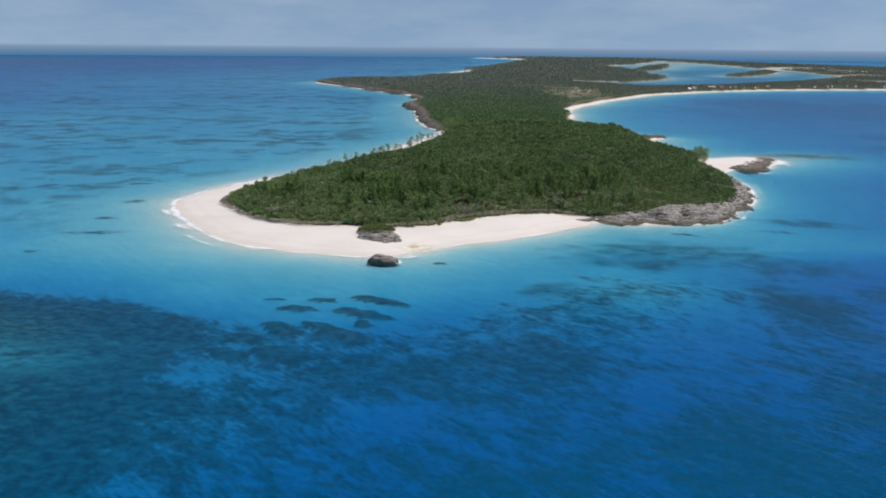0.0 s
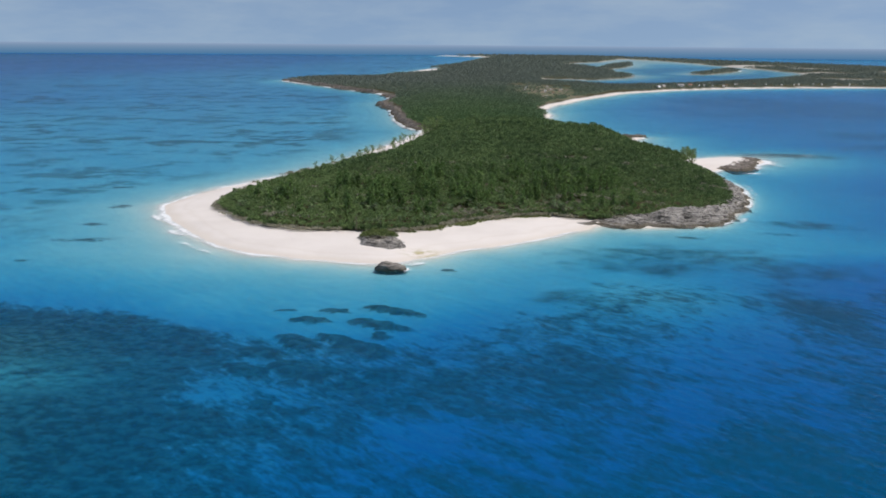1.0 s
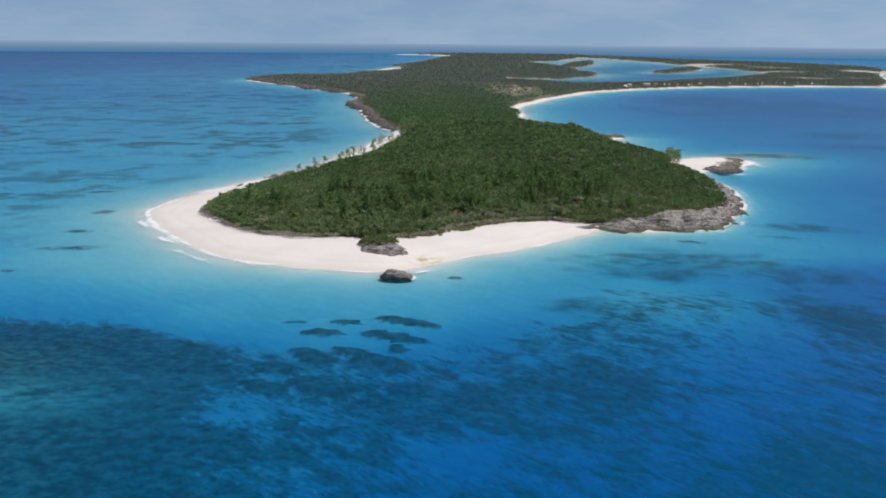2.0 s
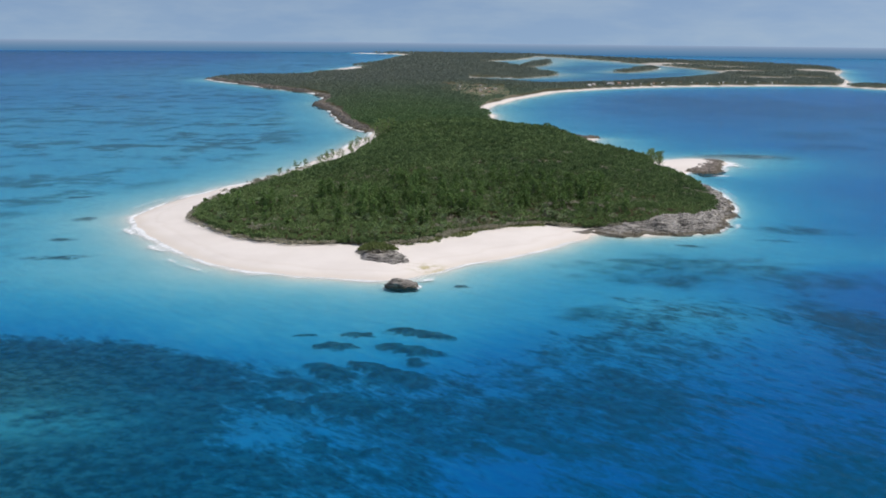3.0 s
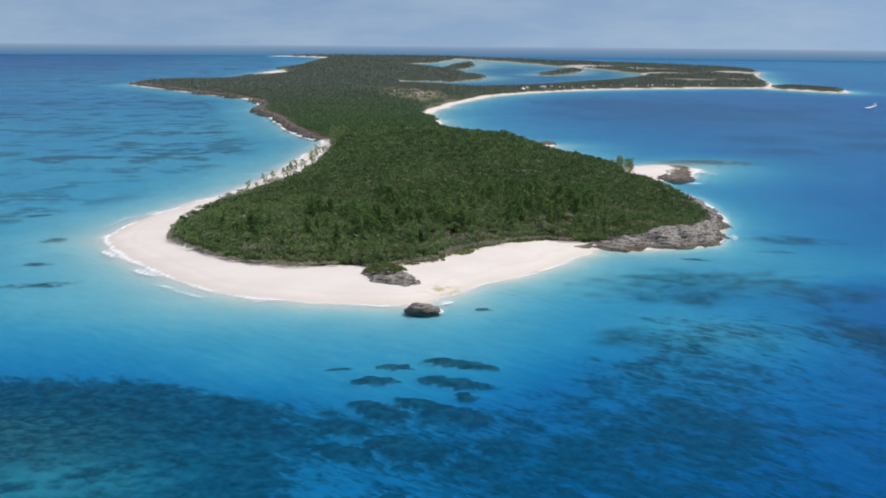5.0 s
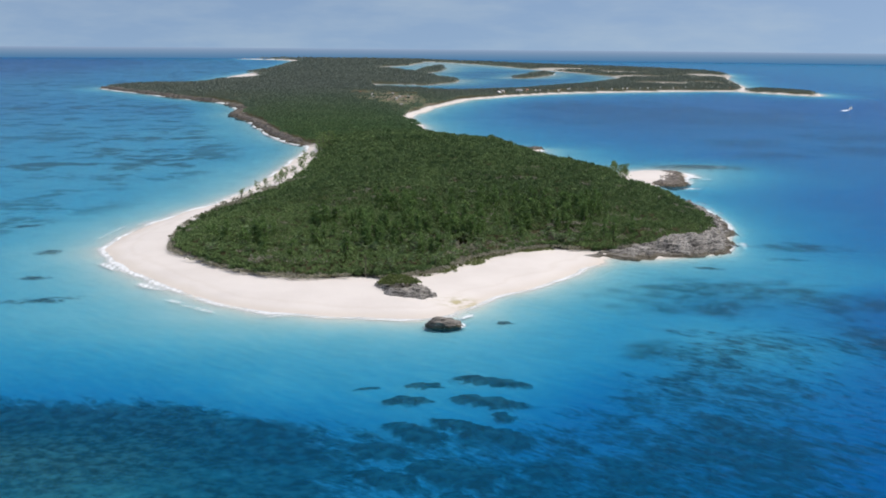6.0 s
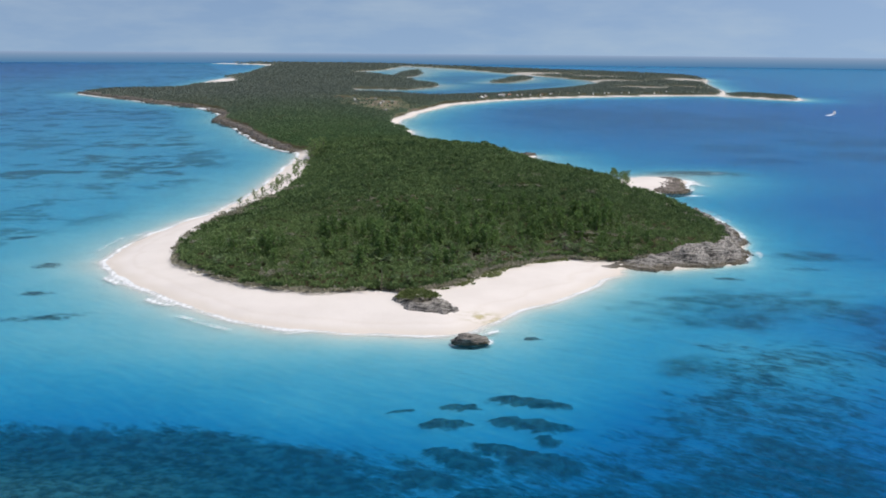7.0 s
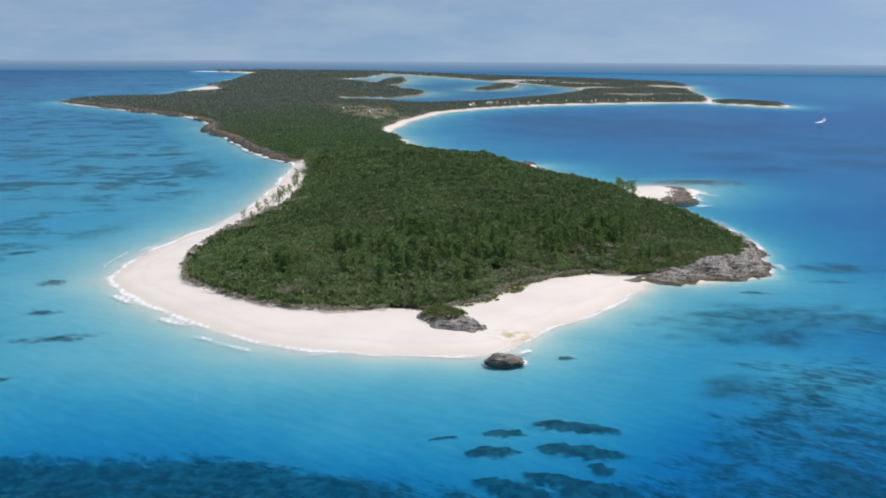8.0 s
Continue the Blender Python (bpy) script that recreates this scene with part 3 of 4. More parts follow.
# a glowing upright band for the sea's last miles, haze painted in its colours
n = Nodes("painted_haze_glow")
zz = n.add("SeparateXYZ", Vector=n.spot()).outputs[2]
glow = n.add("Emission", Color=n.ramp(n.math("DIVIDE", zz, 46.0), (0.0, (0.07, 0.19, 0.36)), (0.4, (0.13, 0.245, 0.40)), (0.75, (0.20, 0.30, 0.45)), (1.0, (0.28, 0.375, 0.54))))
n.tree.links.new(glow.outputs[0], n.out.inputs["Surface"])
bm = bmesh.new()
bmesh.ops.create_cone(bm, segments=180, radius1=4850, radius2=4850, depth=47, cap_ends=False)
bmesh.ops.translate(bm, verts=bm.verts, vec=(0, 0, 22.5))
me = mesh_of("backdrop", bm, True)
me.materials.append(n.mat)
tagged(new("backdrop", me), "glowing band painted as hazy blue sea out to the horizon", "backdrop", kind="structure")


# ---- plants ----
def leaves(centre, radius, count, length, rng, lift=0.35, squash=0.8, broad=0.32):
    """Leaf blades round many clump centres: quads (n, 4, 3). centre (k, 3), radius (k,), length (k,)."""
    k = len(centre)
    d = rng.normal(size=(k, count, 3))
    d[..., 2] = np.abs(d[..., 2]) * 0.9 + 0.1
    d /= np.linalg.norm(d, axis=-1, keepdims=True)
    r = radius[:, None, None] * (0.45 + 0.6 * rng.random((k, count, 1)))
    base = centre[:, None] + d * r * np.array((1, 1, squash))
    way = d + rng.normal(size=d.shape) * 0.6 + np.array((0, 0, lift))
    way /= np.linalg.norm(way, axis=-1, keepdims=True)
    side = np.cross(way, rng.normal(size=d.shape) * 0.7 + d)
    side /= np.linalg.norm(side, axis=-1, keepdims=True) + 1e-9
    l = length[:, None, None] * (0.6 + 0.8 * rng.random((k, count, 1)))
    v = np.stack([base, base + way * l * 0.45 + side * l * broad, base + way * l, base + way * l * 0.45 - side * l * broad], 2)
    return v.reshape(-1, 4, 3)


def blade_mesh(name, v, material, clumps=1, lift=0.0, spread=1.0):
    """One mesh of leaf blades; each clump has its own tone."""
    me = raw_mesh(name, v.reshape(-1, 3), np.arange(len(v) * 4).reshape(-1, 4))
    attribute(me, "tone", np.repeat(np.random.RandomState(len(v) % 997).rand(clumps) * spread + lift, len(v) * 4 // clumps))
    me.materials.append(material)
    return me


rng = np.random.RandomState(7)
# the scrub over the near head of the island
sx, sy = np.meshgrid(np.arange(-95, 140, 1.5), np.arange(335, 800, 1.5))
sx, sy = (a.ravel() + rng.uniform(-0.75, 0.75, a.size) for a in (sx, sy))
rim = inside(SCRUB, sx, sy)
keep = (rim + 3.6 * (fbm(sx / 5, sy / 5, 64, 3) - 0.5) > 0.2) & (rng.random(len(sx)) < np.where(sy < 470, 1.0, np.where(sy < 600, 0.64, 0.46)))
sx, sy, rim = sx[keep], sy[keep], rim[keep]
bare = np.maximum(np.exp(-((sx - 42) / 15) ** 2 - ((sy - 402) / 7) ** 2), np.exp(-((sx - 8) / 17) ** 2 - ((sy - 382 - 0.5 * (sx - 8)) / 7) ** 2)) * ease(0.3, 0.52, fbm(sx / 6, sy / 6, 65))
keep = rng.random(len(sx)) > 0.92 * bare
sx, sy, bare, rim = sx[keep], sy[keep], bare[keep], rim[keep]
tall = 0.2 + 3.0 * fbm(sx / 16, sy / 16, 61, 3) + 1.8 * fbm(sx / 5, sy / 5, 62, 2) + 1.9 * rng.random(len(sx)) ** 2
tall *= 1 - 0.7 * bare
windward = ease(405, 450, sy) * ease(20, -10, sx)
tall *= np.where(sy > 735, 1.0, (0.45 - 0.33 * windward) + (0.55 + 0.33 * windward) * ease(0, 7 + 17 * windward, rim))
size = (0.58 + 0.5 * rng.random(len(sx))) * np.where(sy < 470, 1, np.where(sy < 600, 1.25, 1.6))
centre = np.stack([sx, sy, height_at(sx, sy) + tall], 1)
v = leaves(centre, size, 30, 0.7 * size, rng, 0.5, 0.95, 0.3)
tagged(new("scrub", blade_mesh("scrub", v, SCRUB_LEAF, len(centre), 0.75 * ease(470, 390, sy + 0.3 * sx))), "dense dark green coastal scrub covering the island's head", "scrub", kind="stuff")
# the woods further along the island and round the lagoon
px, py, at = [], [], 770.0
while at < 4680:
    gap, deep = at * 0.0033, at * 0.0033 * (1 + 1.6 * float(ease(1100, 2600, at)))
    row = np.arange(-240, 1330, gap)
    px.append(row + rng.uniform(-0.5, 0.5, row.size) * gap)
    py.append(np.full(row.size, at) + rng.uniform(-0.5, 0.5, row.size) * deep)
    at += deep
px, py = np.concatenate(px), np.concatenate(py)
s = shore(px, py)
keep = (wooded(px, py, s) > 1) & (inside(SCRUB, px, py) < 0)
for fx, fy, a, b in FLATS:
    keep &= np.hypot((px - fx) / a, (py - fy) / b) > 1.0
keep &= (cleared(px, py) < 0.44 + 0.2 * (rng.random(len(px)) - 0.5)) | (rng.random(len(px)) < 0.2)
for hx, hy in spots:
    keep &= (np.abs(px - hx) > 9) | (py > hy + 8) | (py < hy - 20)
px, py = px[keep], py[keep]
big = py * 0.0033
tall = (1.2 + 2.6 * fbm(px / 45, py / 45, 63, 3)) * (1 - 0.6 * np.maximum(ease(150, 300, px) * ease(1350, 1500, py), ease(1400, 1650, py) * ease(60, -20, px))) * (1 - 0.45 * ease(2400, 2900, py))
centre = np.stack([px, py, height_at(px, py) + tall], 1)
v = leaves(centre, big * 0.85, 18, big * 0.34, rng, 0.25, 0.45)
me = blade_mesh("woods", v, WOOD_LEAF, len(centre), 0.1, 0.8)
# haze put into the leaf colour, growing with distance along y
attribute(me, "far_haze", np.repeat(ease(700, 1600, py), len(v) * 4 // len(centre)))
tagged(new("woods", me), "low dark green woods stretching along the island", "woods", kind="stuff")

# dry brush along the edge of the scrub and in the open patches
ex, ey = np.meshgrid(np.arange(-95, 130, 0.9), np.arange(328, 560, 0.9))
ex, ey = (a.ravel() + rng.uniform(-0.45, 0.45, a.size) for a in (ex, ey))
rim = inside(SCRUB, ex, ey) + 3.6 * (fbm(ex / 5, ey / 5, 64, 3) - 0.5)
patchy = fbm(ex / 7, ey / 7, 74) + 0.4 * np.maximum(np.exp(-((ex - 42) / 15) ** 2 - ((ey - 402) / 7) ** 2), np.exp(-((ex - 8) / 17) ** 2 - ((ey - 382 - 0.5 * (ex - 8)) / 7) ** 2))
keep = ((np.abs(rim + 0.8) < 1.2) & (patchy > 0.42)) | ((rim > 0) & (patchy > 0.67) & (rng.random(len(ex)) < 0.5))
ex, ey, rim = ex[keep], ey[keep], rim[keep]
centre = np.stack([ex, ey, height_at(ex, ey) + 0.25 + np.where(rim > 1.5, np.where(np.hypot((ex - 22) / 38, (ey - 389 - 0.4 * (ex - 22)) / 11) < 1, 1.3, 2.7), 0.3) + 0.4 * rng.random(len(ex))], 1)
v = leaves(centre, 0.55 + 0.35 * rng.random(len(ex)), 14, 0.5 + 0 * ex, rng, 0.2)
tagged(new("dry_brush", blade_mesh("dry_brush", v, DRY_LEAF, len(centre))), "grey-brown dry brush along the scrub's sandy edge", "brush", kind="stuff")

# dune grass on the sand below the scrub
hx, hy = np.meshgrid(np.arange(-20, 50, 0.8), np.arange(345, 400, 0.8))
hx, hy = (a.ravel() + rng.uniform(-0.4, 0.4, a.size) for a in (hx, hy))
rim = inside(SCRUB, hx, hy)
keep = (rim < 1.0) & (rim > -7 * fbm(hx / 8, hy / 8, 79)) & (fbm(hx / 3, hy / 3, 80) + 0.03 * rim > 0.30) & (hx > -14) & (hx < 38)
hx, hy = hx[keep], hy[keep]
centre = np.stack([hx, hy, height_at(hx, hy) + 0.05], 1)
v = leaves(centre, np.full(len(hx), 0.35), 12, np.full(len(hx), 0.5), rng, 0.9, 0.5)
tagged(new("dune_grass", blade_mesh("dune_grass", v, GRASS_LEAF, len(centre))), "yellow-green dune grass creeping over the sand", "grass", kind="stuff")


def limb(bm, a, b, ra, rb, sides=6):
    """A tapered round limb from a to b."""
    a, b = Vector(a), Vector(b)
    turn = (b - a).to_track_quat("Z", "Y").to_matrix()
    rings = []
    for p, r in ((a, ra), (b, rb)):
        rings.append([bm.verts.new(p + turn @ Vector((r * math.cos(2 * math.pi * k / sides), r * math.sin(2 * math.pi * k / sides), 0))) for k in range(sides)])
    for k in range(sides):
        bm.faces.new((rings[0][k], rings[0][(k + 1) % sides], rings[1][(k + 1) % sides], rings[1][k]))
    bm.faces.new(rings[1])


def casuarina(seed, tall, needles, label="feathery green casuarina tree with a thin grey trunk", slim=1.0):
    """A slim tree with rising limbs and loose tufts of needles."""
    r = np.random.RandomState(seed)
    tree = thing("casuarina_tree", label, "tree", "casuarinas on the island")
    bm = bmesh.new()
    bend = r.uniform(-0.5, 0.5, 2)
    spine = [Vector((bend[0] * (k / 5) ** 2, bend[1] * (k / 5) ** 2, tall * 0.92 * k / 5)) for k in range(6)]
    for k in range(5):
        limb(bm, spine[k], spine[k + 1], 0.17 * (1 - k / 5.5) * tall / 7, 0.17 * (1 - (k + 1) / 5.5) * tall / 7)
    tufts, sizes = [], []
    for k in range(20):
        f = 0.04 + 0.93 * (k + r.rand()) / 20
        i = min(int(f * 5), 4)
        root = spine[i].lerp(spine[i + 1], f * 5 - i)
        out, turn = slim * tall * (0.30 - 0.22 * f) * r.uniform(0.45, 1.35), r.uniform(0, 2 * math.pi)
        tip = root + Vector((out * math.cos(turn), out * math.sin(turn), out * r.uniform(0.5, 1.4)))
        limb(bm, root, tip, 0.045 * tall / 7, 0.012, 4)
        for u in (0.6, 1.0):
            tufts.append(root.lerp(tip, u) + Vector(r.normal(size=3) * 0.12))
            sizes.append(tall * 0.036 * r.uniform(0.6, 1.4))
    tufts.append(spine[5])
    sizes.append(tall * 0.045)
    part("trunk", bm, BARK, tree, "thin grey trunk and limbs")
    sizes = np.array(sizes)
    v = leaves(np.array(tufts), sizes, 15, sizes * 1.9, r, 0.25, 1.5, 0.17)
    part("crown", blade_mesh("crown", v, needles, len(tufts)), None, tree)
    return tree


def shrub(seed, wide):
    """A low round bush with grey stems."""
    r = np.random.RandomState(seed)
    bush = thing("shrub", "low dark green bush at the sandy edge of the scrub", "shrub", "bushes along the beach")
    bm = bmesh.new()
    tufts = []
    for k in range(9):
        turn, lean = r.uniform(0, 2 * math.pi), r.uniform(0.1, 0.75) * wide
        tip = Vector((lean * math.cos(turn), lean * math.sin(turn), wide * r.uniform(0.45, 1.05)))
        limb(bm, (0.08 * math.cos(turn), 0.08 * math.sin(turn), -0.4), tip, 0.045, 0.012, 5)
        tufts.append(tip)
    part("stems", bm, BARK, bush, "bare grey stems")
    v = leaves(np.array(tufts), np.full(9, 0.38 * wide), 17, np.full(9, 0.36 * wide), r, 0.3, 0.9)
    part("foliage", blade_mesh("foliage", v, SCRUB_LEAF, 9), None, bush)
    return bush


def scatter(makers, places, rng, low=0.8, high=1.2, sink=0.15):
    """Sets copies of a few built things on the ground at many places."""
    for k, (x, y) in enumerate(places):
        size = rng.uniform(low, high)
        m = pose(x, y, float(height_at(np.array(x), np.array(y))) - sink, 0, 0, rng.uniform(0, 360)) @ Matrix.Diagonal((size, size, size, 1))
        if k < len(makers):
            makers[k].matrix_world = m
            made = makers[k]
        else:
            made = makers[k % len(makers)].copy()
            scene.collection.objects.link(made)
            made.matrix_world = m
            for child in makers[k % len(makers)].children:
                twin = child.copy()
                scene.collection.objects.link(twin)
                twin.parent = made


place = np.random.RandomState(19)
row = []
for x, y in zip((-62, -59, -56, -53, -47, -45, -43, -40, -38, -35, -33, -30, -29, -27, -24, -21, -19, -16, -13, -11, -8, -6, -5, -3), (524, 531, 538, 546, 566, 575, 582, 590, 597, 606, 613, 622, 633, 640, 655, 668, 676, 686, 697, 707, 718, 725, 734, 742)):
    row.append((x + place.uniform(3.0, 7.5), y + place.uniform(-2, 2)))
row += [(1, 748), (4, 752), (-1, 756), (6, 760), (2, 741), (-4, 733)]
row += [(115, 738), (117, 741)]
scatter([casuarina(k + 3, 5.4, PINE_LEAF, slim=1.35) for k in range(5)], row, place, 0.65, 1.2)
scatter([casuarina(k + 70, 8.5, PINE_LEAF, "tall bushy casuarina at the end of the beach", 1.3) for k in range(3)], [(0, 737), (4, 742), (2, 748), (7, 751), (-1, 731), (-4, 722)], place, 1.05, 1.45)
scatter([casuarina(k + 90, 6.5, PINE_LEAF, "bushy casuarina beside the sand spit", 1.35) for k in range(3)], [(132, 558), (134, 563), (133, 569), (131, 575), (135, 580), (137, 588), (136, 572), (130, 566)], place, 1.0, 1.45)
tops = []
while len(tops) < 220:
    x, y = place.uniform(-75, 70), place.uniform(368, 450)
    if inside(SCRUB, np.array(x), np.array(y)) > (10 if x < -35 else 4) and (fbm(np.array(x) / 12, np.array(y) / 12, 77) > 0.42) and (x > -12 or y < 412):
        tops.append((x, y))
scatter([casuarina(k + 30, 7.2, YOUNG_LEAF, "young casuarina tree rising above the scrub", 0.4) for k in range(5)], tops, place, 0.9, 1.5)
line, rim = [], SCRUB[(SCRUB[:, 1] < 470)]
while len(line) < 230:
    x, y = rim[place.randint(len(rim))] + place.uniform(-4, 4, 2)
    if -0.3 < inside(SCRUB, np.array(x), np.array(y)) < 3.5:
        line.append((x, y))
scatter([shrub(k + 50, 1.5) for k in range(6)], line, place, 0.6, 1.25)


def thatch_palm(seed, tall):
    """A slim palm with a round head of fan-shaped fronds."""
    r = np.random.RandomState(seed)
    palm = thing("thatch_palm", "small thatch palm with silvery green fan fronds", "palm", "thatch palms behind the beach")
    bm = bmesh.new()
    lean = r.uniform(-0.3, 0.3, 2)
    limb(bm, (0, 0, -0.4), (lean[0] * 0.5, lean[1] * 0.5, tall * 0.5), 0.09, 0.075)
    limb(bm, (lean[0] * 0.5, lean[1] * 0.5, tall * 0.5), (lean[0], lean[1], tall), 0.075, 0.06)
    top = np.array((lean[0], lean[1], tall))
    fans = []
    for k in range(14):
        turn, lift = 2.4 * k + r.uniform(-0.3, 0.3), r.uniform(-0.35, 1.1)
        way = np.array((math.cos(turn) * math.cos(lift), math.sin(turn) * math.cos(lift), math.sin(lift)))
        side = np.array((-math.sin(turn), math.cos(turn), 0.0))
        hub = top + way * 0.55
        limb(bm, top, hub, 0.02, 0.012, 4)
        for a in np.linspace(-1.15, 1.15, 7):
            ray = way * math.cos(a) + side * math.sin(a) - np.array((0, 0, 0.18))
            across = np.cross(ray, np.cross(way, side)) * 0.085
            fans.append([hub, hub + ray * 0.4 + across, hub + ray * (0.75 + 0.15 * r.rand()), hub + ray * 0.4 - across])
    part("trunk", bm, BARK, palm, "slim grey trunk")
    part("fronds", blade_mesh("fronds", np.array(fans), PALM_LEAF, 14), None, palm)
    return palm


grove = []
while len(grove) < 160:
    x, y = place.uniform(-75, 50), place.uniform(345, 425)
    deep = inside(SCRUB, np.array(x), np.array(y))
    if 0.5 < deep < 26 and fbm(np.array(x) / 14, np.array(y) / 14, 83) + 0.25 * math.exp(-((x - 2) / 16) ** 2) > 0.5:
        grove.append((x, y))
scatter([thatch_palm(k + 200, 2.9 + 0.25 * k) for k in range(5)], grove, place, 0.85, 1.3)

# a dead tree behind the outcrop
dead = thing("dead_tree", "bare grey dead tree behind the rock outcrop", "tree", m=pose(-29.8, 354.5, 2.4, 0, 0, 0) @ Matrix.Diagonal((1.25, 1.25, 1.25, 1)))
bm = bmesh.new()
limb(bm, (0, 0, -0.5), (0.2, 0.1, 2.6), 0.14, 0.09)
limb(bm, (0.2, 0.1, 2.6), (0.1, 0.2, 5.2), 0.09, 0.02)
part("trunk", bm, BARK, dead)
for k in range(7):
    bm = bmesh.new()
    z, turn, out = 1.2 + 0.5 * k, 2.4 * k, 1.5 - 0.13 * k
    limb(bm, (0.15, 0.1, z), (0.15 + out * math.cos(turn), 0.1 + out * math.sin(turn), z + 0.9), 0.045, 0.01, 5)
    part("branch", bm, BARK, dead)


# ---- rocks ----
def ledge_mesh(name, points, top, seed, step=0.6, rise=6.0, grain=1.0, low=(-900, -899)):
    """A jagged limestone shelf over an outline, lying on the ground and running under the water; low: the stretch in x over which it climbs to its full height."""
    curve = outline(points)
    lo, hi = curve.min(0) - 3, curve.max(0) + 3
    ax, ay = np.arange(lo[0], hi[0], step), np.arange(lo[1], hi[1], step)
    x, y = np.meshgrid(ax, ay)
    x, y = x + (lattice(x / 1.3, y / 1.3, seed) - 0.5) * step, y + (lattice(x / 1.3, y / 1.3, seed + 1) - 0.5) * step
    e = inside(curve, x, y) + (fbm(x / 6 / grain, y / 6 / grain, seed + 2) - 0.5) * 7 * grain
    h = top * ease(0, rise, e) * (0.35 + 0.9 * ridged(x / 9 / grain, y / 5 / grain, seed + 3)) + 2.0 * grain * (ridged((x + y) / 5.5 / grain, (y - x) / 2.2 / grain, seed + 4, 4) - 0.25) * ease(-0.5, 1.5, e) - 0.25
    h = h * (0.42 + 0.58 * ease(low[0], low[1], x))
    tread = 0.85 * grain
    lean = h / tread + 0.09 * x + 0.5 * fbm(x / 7, y / 7, seed + 5)
    h = h + 0.75 * tread * (np.floor(lean) + ease(0.55, 0.95, lean - np.floor(lean)) - lean) + 0.3 * tread - 1.6 * ease(0, -2.5, e)
    z = np.maximum(h, np.minimum(height_at(x, y), 0.3) + np.where(e > 0, 0.1 + 0.6 * h, -0.4))
    q = (np.arange(len(ay) - 1)[:, None] * len(ax) + np.arange(len(ax) - 1)[None, :]).ravel()
    q = np.stack([q, q + 1, q + len(ax) + 1, q + len(ax)], 1)
    q = q[(e.ravel()[q] > -2.4).any(1)]
    used, index = np.unique(q, return_inverse=True)
    return raw_mesh(name, np.stack([x, y, z], -1).reshape(-1, 3)[used], index.reshape(-1, 4))


def ledge_thing(points, top, seed, label, material, **more):
    me = ledge_mesh("rock_ledge", points, top, seed, **more)
    me.materials.append(material)
    return tagged(new("rock_ledge", me), label, "rock")


ledge_thing([(46, 381), (54, 379), (66, 376), (84, 378), (100, 384), (112, 407), (124, 433), (131, 462), (136, 490), (136, 512), (130, 512), (126, 490), (119, 464), (113, 441), (105, 422), (94, 407), (77, 401), (60, 394), (51, 389)], 4.0, 101, "jagged grey limestone cape between scrub and surf", ROCK, step=0.4, rise=11.0, low=(52, 92))
ledge_thing([(-29.5, 349), (-29, 337), (-27, 331), (-20, 327.5), (-12, 329), (-11, 333), (-14, 341), (-18, 349)], 2.6, 111, "pale grey rock outcrop with a green bush on the beach", ROCK, step=0.4, rise=3.0, grain=0.6)
ledge_thing([(145, 554), (154, 545), (163, 552), (169, 566), (176, 585), (182, 602), (174, 608), (162, 594), (152, 572)], 0.8, 121, "low brown-grey rock shelf at the end of the sand spit", SPIT_ROCK, step=0.6, rise=5.0, grain=0.6)
ledge_thing([(-13, 795), (-26, 884), (-31, 955), (-35, 1031), (-50, 1106), (-37, 1198), (-50, 1290), (-45, 1290), (-30, 1200), (-41, 1106), (-27, 1031), (-22, 955), (-16, 884), (-5, 805)], 1.8, 131, "dark brown rocky shore below the woods", DARK_ROCK, step=2.2, rise=6.0, grain=1.6)
ledge_thing([(-62, 1340), (-95, 1412), (-152, 1562), (-206, 1700), (-222, 1735), (-206, 1730), (-140, 1575), (-84, 1420), (-52, 1345)], 1.8, 141, "low brown rocky shore along the far headland", DARK_ROCK, step=3.0, rise=6.0, grain=2.0)
ledge_thing([(136, 735), (145, 739), (150, 747), (140, 750), (128, 752)], 0.9, 151, "small rocky point on the bay side of the island", DARK_ROCK, step=1.0, rise=4.0)

# the boulder in the shallows
bm = bmesh.new()
bmesh.ops.create_icosphere(bm, subdivisions=5, radius=1.0)
for vert in bm.verts:
    p = vert.co.copy()
    bulk = noise.fractal(p * 1.1 + Vector((4.2, 1.0, 7.7)), 1.0, 2.0, 4)
    crag = noise.ridged_multi_fractal(p * 2.6 + Vector((1, 9, 2)), 0.9, 2.1, 5, 1.0, 2.0)
    q = p * (0.92 + 0.26 * bulk + 0.12 * crag)
    foot = 1 + 0.1 * p.z - 0.5 * max(0.0, -0.25 - p.z)
    peak = 1.12 - 0.42 * max(0.0, p.x + 0.2) - 0.35 * max(0.0, -0.35 - p.x)
    vert.co = Vector((q.x * 4.1 * foot, q.y * 2.6 * foot, q.z * (1.85 * peak if q.z > 0 else 1.5) - 0.1))
me = mesh_of("boulder", bm)
me.materials.append(BOULDER_ROCK)
boulder = new("boulder", me)
boulder.matrix_world = pose(-17.4, 305.2, 0.1, 0, 0, -12)
tagged(boulder, "dark weathered limestone boulder standing in shallow water", "boulder")

# the bush that covers the outcrop
tuft = np.random.RandomState(5)
bx, by = tuft.uniform(-31, -18, 330), tuft.uniform(335, 351, 330)
ok = np.hypot((bx + 24.5) / (5.6 - 0.12 * (343 - by)), (by - 343) / 5.8) < 1
bx, by = bx[ok], by[ok]
bush = thing("shrub", "dense rounded olive-green bush on the rock outcrop", "shrub", m=pose(-22.0, 339.8, 2.4))
v = leaves(np.stack([bx + 24.5, by - 341, 1.6 - 0.045 * (bx + 24.5) ** 2 - 0.012 * (by - 341) ** 2 + 0.5 * tuft.random(len(bx))], 1), np.full(len(bx), 0.7), 26, np.full(len(bx), 0.42), tuft)
part("foliage", blade_mesh("foliage", v, OLIVE_LEAF, len(bx)), None, bush)
bm = bmesh.new()
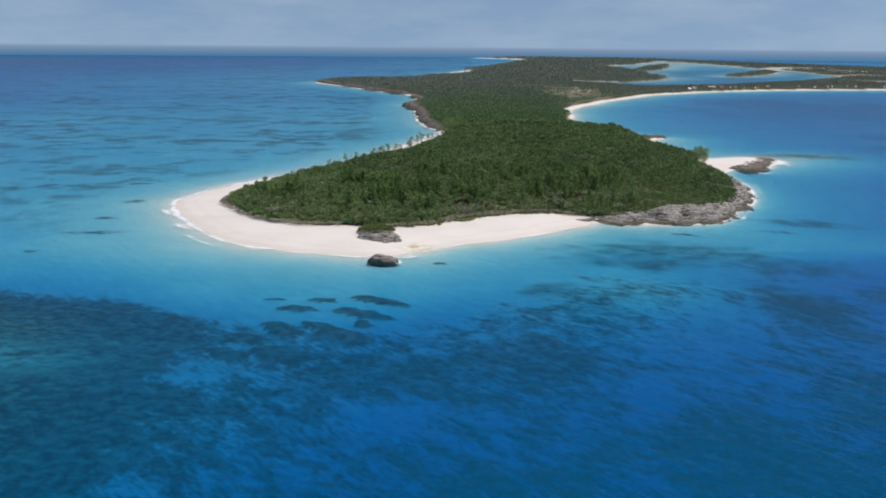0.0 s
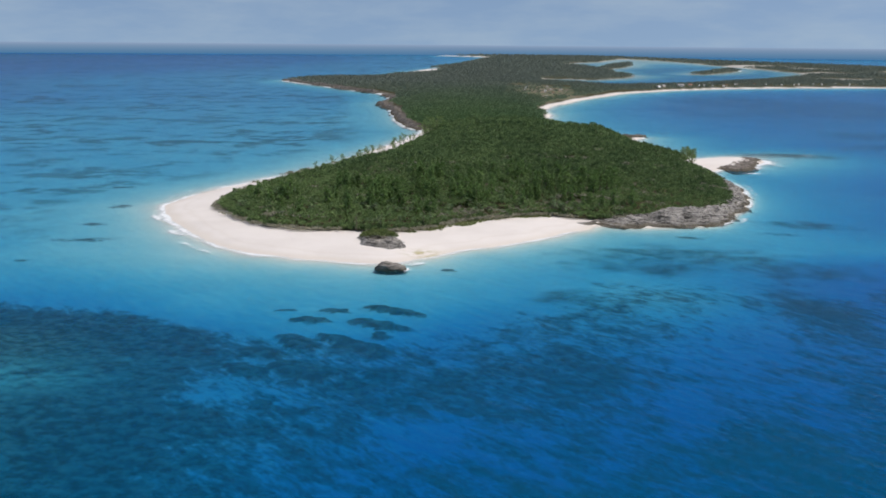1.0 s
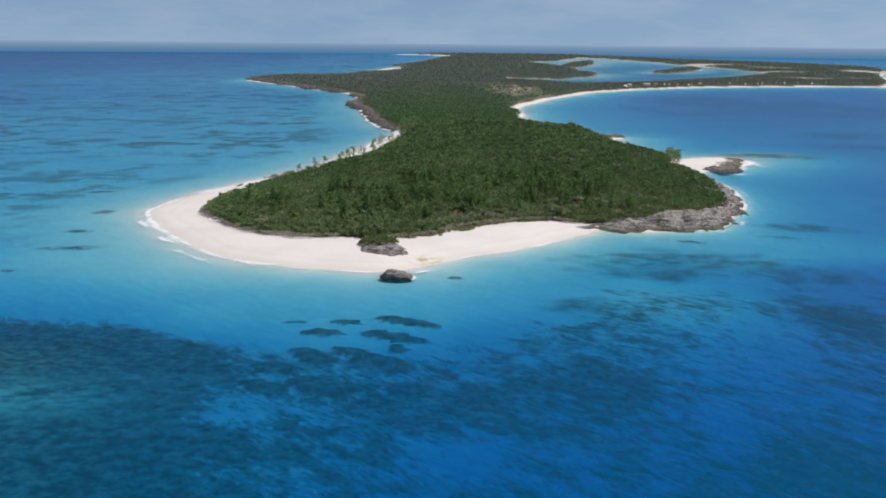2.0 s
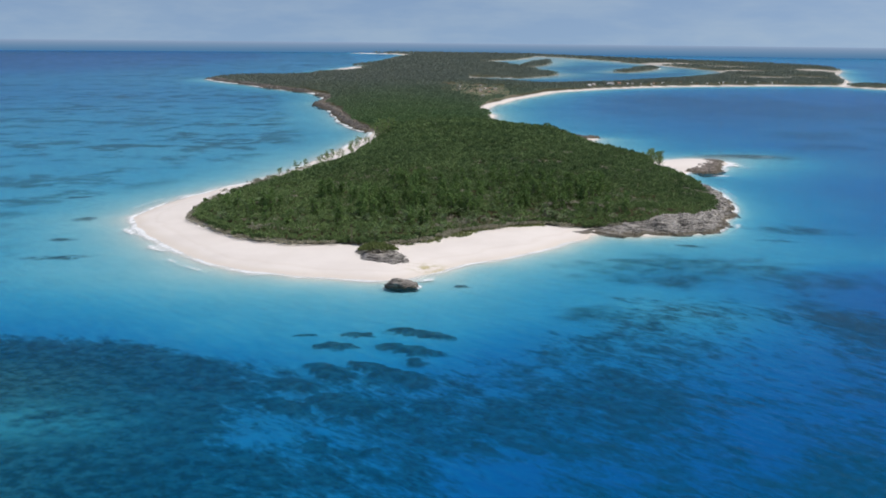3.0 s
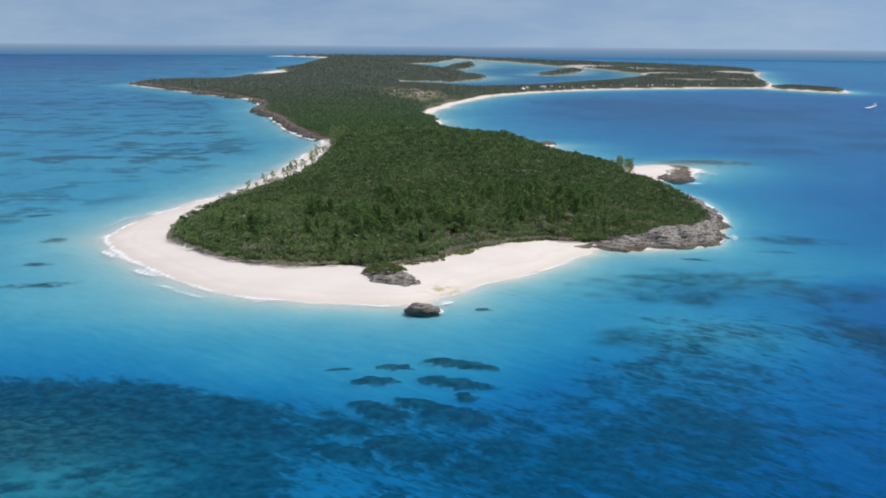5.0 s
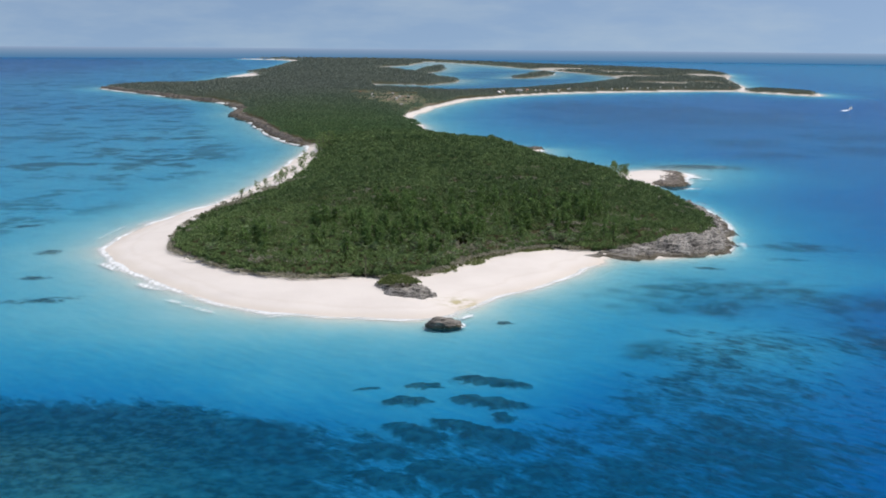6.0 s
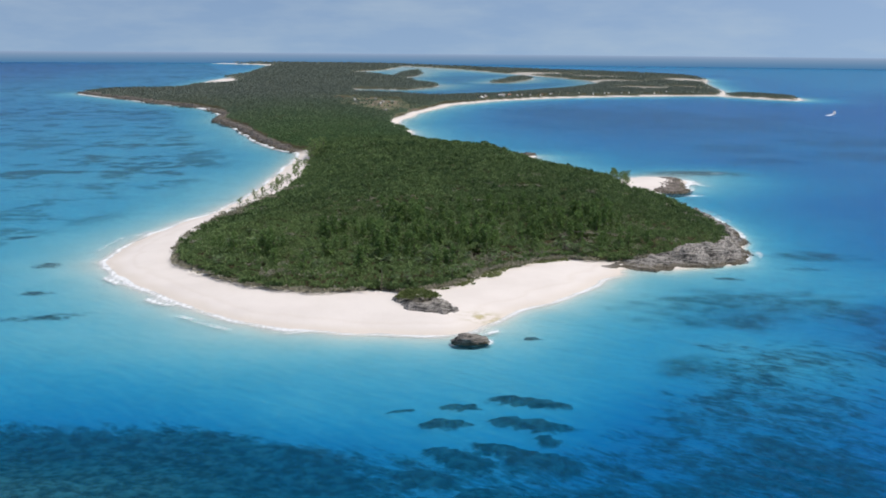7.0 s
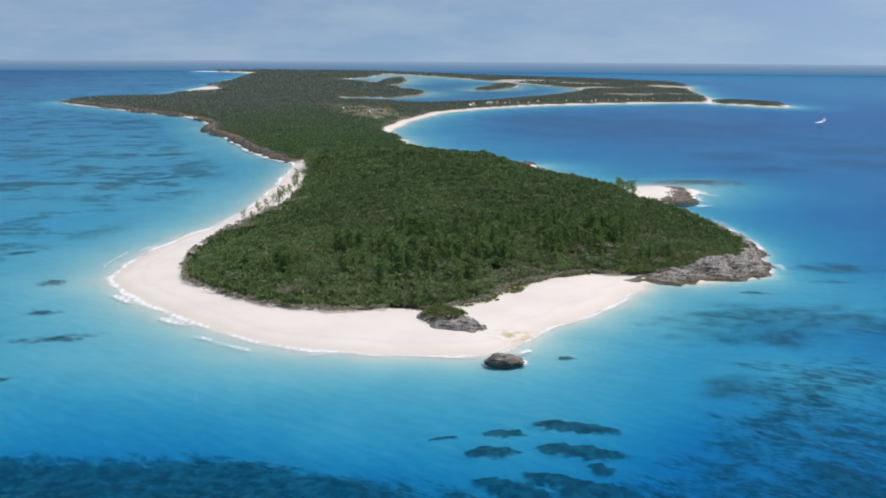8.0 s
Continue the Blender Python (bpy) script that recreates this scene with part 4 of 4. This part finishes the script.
for k in range(9):
    limb(bm, (0.3 * k - 1.2, 0.2 * (k % 3), -0.6), (0.7 * k - 2.8, 1.2 * (k % 3) - 1.2, 1.9), 0.07, 0.02, 5)
part("stems", bm, BARK, bush, "grey stems")

# ---- houses ----
WHITE_WALL = plain("white_render", (0.72, 0.70, 0.67), 0.7)
CREAM_WALL = plain("cream_render", (0.62, 0.54, 0.44), 0.7)
GREY_ROOF = plain("grey_roof", (0.32, 0.31, 0.30), 0.7)
PALE_ROOF = plain("pale_roof", (0.66, 0.64, 0.62), 0.6)
RUST_ROOF = plain("rust_roof", (0.30, 0.16, 0.11), 0.8)
GLASS = plain("dark_window_glass", (0.03, 0.04, 0.05), 0.1, None, 0.6)


def box(bm, lo, hi):
    made = bmesh.ops.create_cube(bm, size=1.0)["verts"]
    for vert in made:
        vert.co = Vector([(a + b) / 2 + c * (b - a) for a, b, c in zip(lo, hi, vert.co)])


def house(w, d, h, wall_mat, roof_mat, label):
    """A gabled house with door, windows and a roof that overhangs."""
    home = thing("house", label, "house", "houses along the shore")
    bm = bmesh.new()
    box(bm, (-w / 2, -d / 2, -1.0), (w / 2, d / 2, h))
    part("wall", bm, wall_mat, home)
    bm = bmesh.new()
    ridge, over = h + d * 0.28, 0.6
    rows = [[bm.verts.new((x, y, z)) for y, z in ((-d / 2 - over, h - 0.25), (0, ridge), (d / 2 + over, h - 0.25), (d / 2 + over, h - 0.02), (0, ridge + 0.25), (-d / 2 - over, h - 0.02))] for x in (-w / 2 - over, w / 2 + over)]
    for k in range(6):
        bm.faces.new((rows[0][k], rows[1][k], rows[1][(k + 1) % 6], rows[0][(k + 1) % 6]))
    for r in rows:
        bm.faces.new(r)
    part("roof", bm, roof_mat, home)
    bm = bmesh.new()
    box(bm, (-0.5, -d / 2 - 0.06, 0), (0.5, -d / 2 + 0.02, 2.1))
    part("door", bm, GLASS, home)
    for k in range(max(2, int(w / 4))):
        x = (k + 0.5) * w / max(2, int(w / 4)) - w / 2
        if abs(x) > 1.2:
            bm = bmesh.new()
            box(bm, (x - 0.7, -d / 2 - 0.05, 1.0), (x + 0.7, -d / 2 + 0.02, 2.2))
            pane = part("window", bm, GLASS, home, "dark glass window")
            bm = bmesh.new()
            box(bm, (x - 0.85, -d / 2 - 0.14, 0.86), (x + 0.85, -d / 2 + 0.02, 0.99))
            part("sill", bm, wall_mat, pane)
    return home


kinds = [house(11, 8, 3.4, WHITE_WALL, PALE_ROOF, "small white house with a pale gabled roof"), house(14, 8, 3.2, CREAM_WALL, GREY_ROOF, "cream house with a grey gabled roof"), house(22, 9, 4.2, WHITE_WALL, GREY_ROOF, "long white building with a grey roof"), house(10, 8, 3.2, CREAM_WALL, RUST_ROOF, "small cream house with a rust-red roof")]
for k, (x, y) in enumerate(spots):
    base = k if k < 4 else int(place.choice((0, 0, 0, 1, 2, 3) if x > 250 else (0, 1, 1, 3, 3)))
    m = pose(x, y, float(height_at(np.array(x), np.array(y))) + 0.05, 0, 0, place.uniform(-25, 25) + 15) @ Matrix.Diagonal((0.42, 0.52, 0.65, 1) if x > 250 else (0.5, 0.55, 0.65, 1))
    if k < 4:
        kinds[k].matrix_world = m
    else:
        copy_thing(kinds[base], m)

# ---- motor boat ----
boat = thing("motor_boat", "white motor boat under way on the blue bay", "boat", m=pose(641, 1149, 0.0, 0, 0, -44))
bm = bmesh.new()
rings = []
for y, w, deck, keel in ((-5, 1.5, 1.1, -0.3), (-2, 1.7, 1.15, -0.4), (1.5, 1.6, 1.3, -0.4), (4, 0.9, 1.6, -0.1), (5.6, 0.08, 1.9, 0.9)):
    rings.append([bm.verts.new(p) for p in ((-w, y, deck), (-w * 0.75, y, 0.1), (0, y, keel), (w * 0.75, y, 0.1), (w, y, deck))])
for a, b in zip(rings, rings[1:]):
    for k in range(5):
        bm.faces.new((a[k], a[(k + 1) % 5], b[(k + 1) % 5], b[k]))
bm.faces.new(rings[0])
bm.faces.new(rings[-1])
part("hull", bm, WHITE_WALL, boat)
bm = bmesh.new()
box(bm, (-1.1, -2.2, 1.1), (1.1, 2.0, 2.7))
cabin = part("cabin", bm, WHITE_WALL, boat)
bm = bmesh.new()
box(bm, (-0.95, 1.95, 1.75), (0.95, 2.06, 2.5))
part("windscreen", bm, GLASS, cabin, "dark glass windscreen")
bm = bmesh.new()
box(bm, (-1.0, -1.8, 3.6), (1.0, 0.8, 3.75))
canopy = part("canopy", bm, WHITE_WALL, boat)
for x in (-0.9, 0.8):
    for y in (-1.7, 0.6):
        bm = bmesh.new()
        box(bm, (x, y, 2.68), (x + 0.1, y + 0.1, 3.62))
        part("post", bm, WHITE_WALL, canopy)
n = Nodes("white_foam")
FOAM = n.finish(n.mix(n.noise(0.8, 4), (0.85, 0.87, 0.89), (0.62, 0.72, 0.80)), 0.9)
bm = bmesh.new()
last = None
for k in range(14):
    y, w = -3.0 - 3.0 * k, 1.3 + 0.16 * k + 0.5 * math.sin(2.1 * k)
    pair = [bm.verts.new((x, y, 0.12 + 0.06 * math.sin(k))) for x in (-w + 0.4 * math.sin(k * 1.7), w)]
    if last:
        bm.faces.new((last[0], last[1], pair[1], pair[0]))
    last = pair
wake = new("boat_wake", mesh_of("boat_wake", bm))
wake.data.materials.append(FOAM)
wake.matrix_world = pose(641, 1149, 0.02, 0, 0, -44)
tagged(wake, "white foam wake trailing behind the motor boat", "wake", kind="stuff")
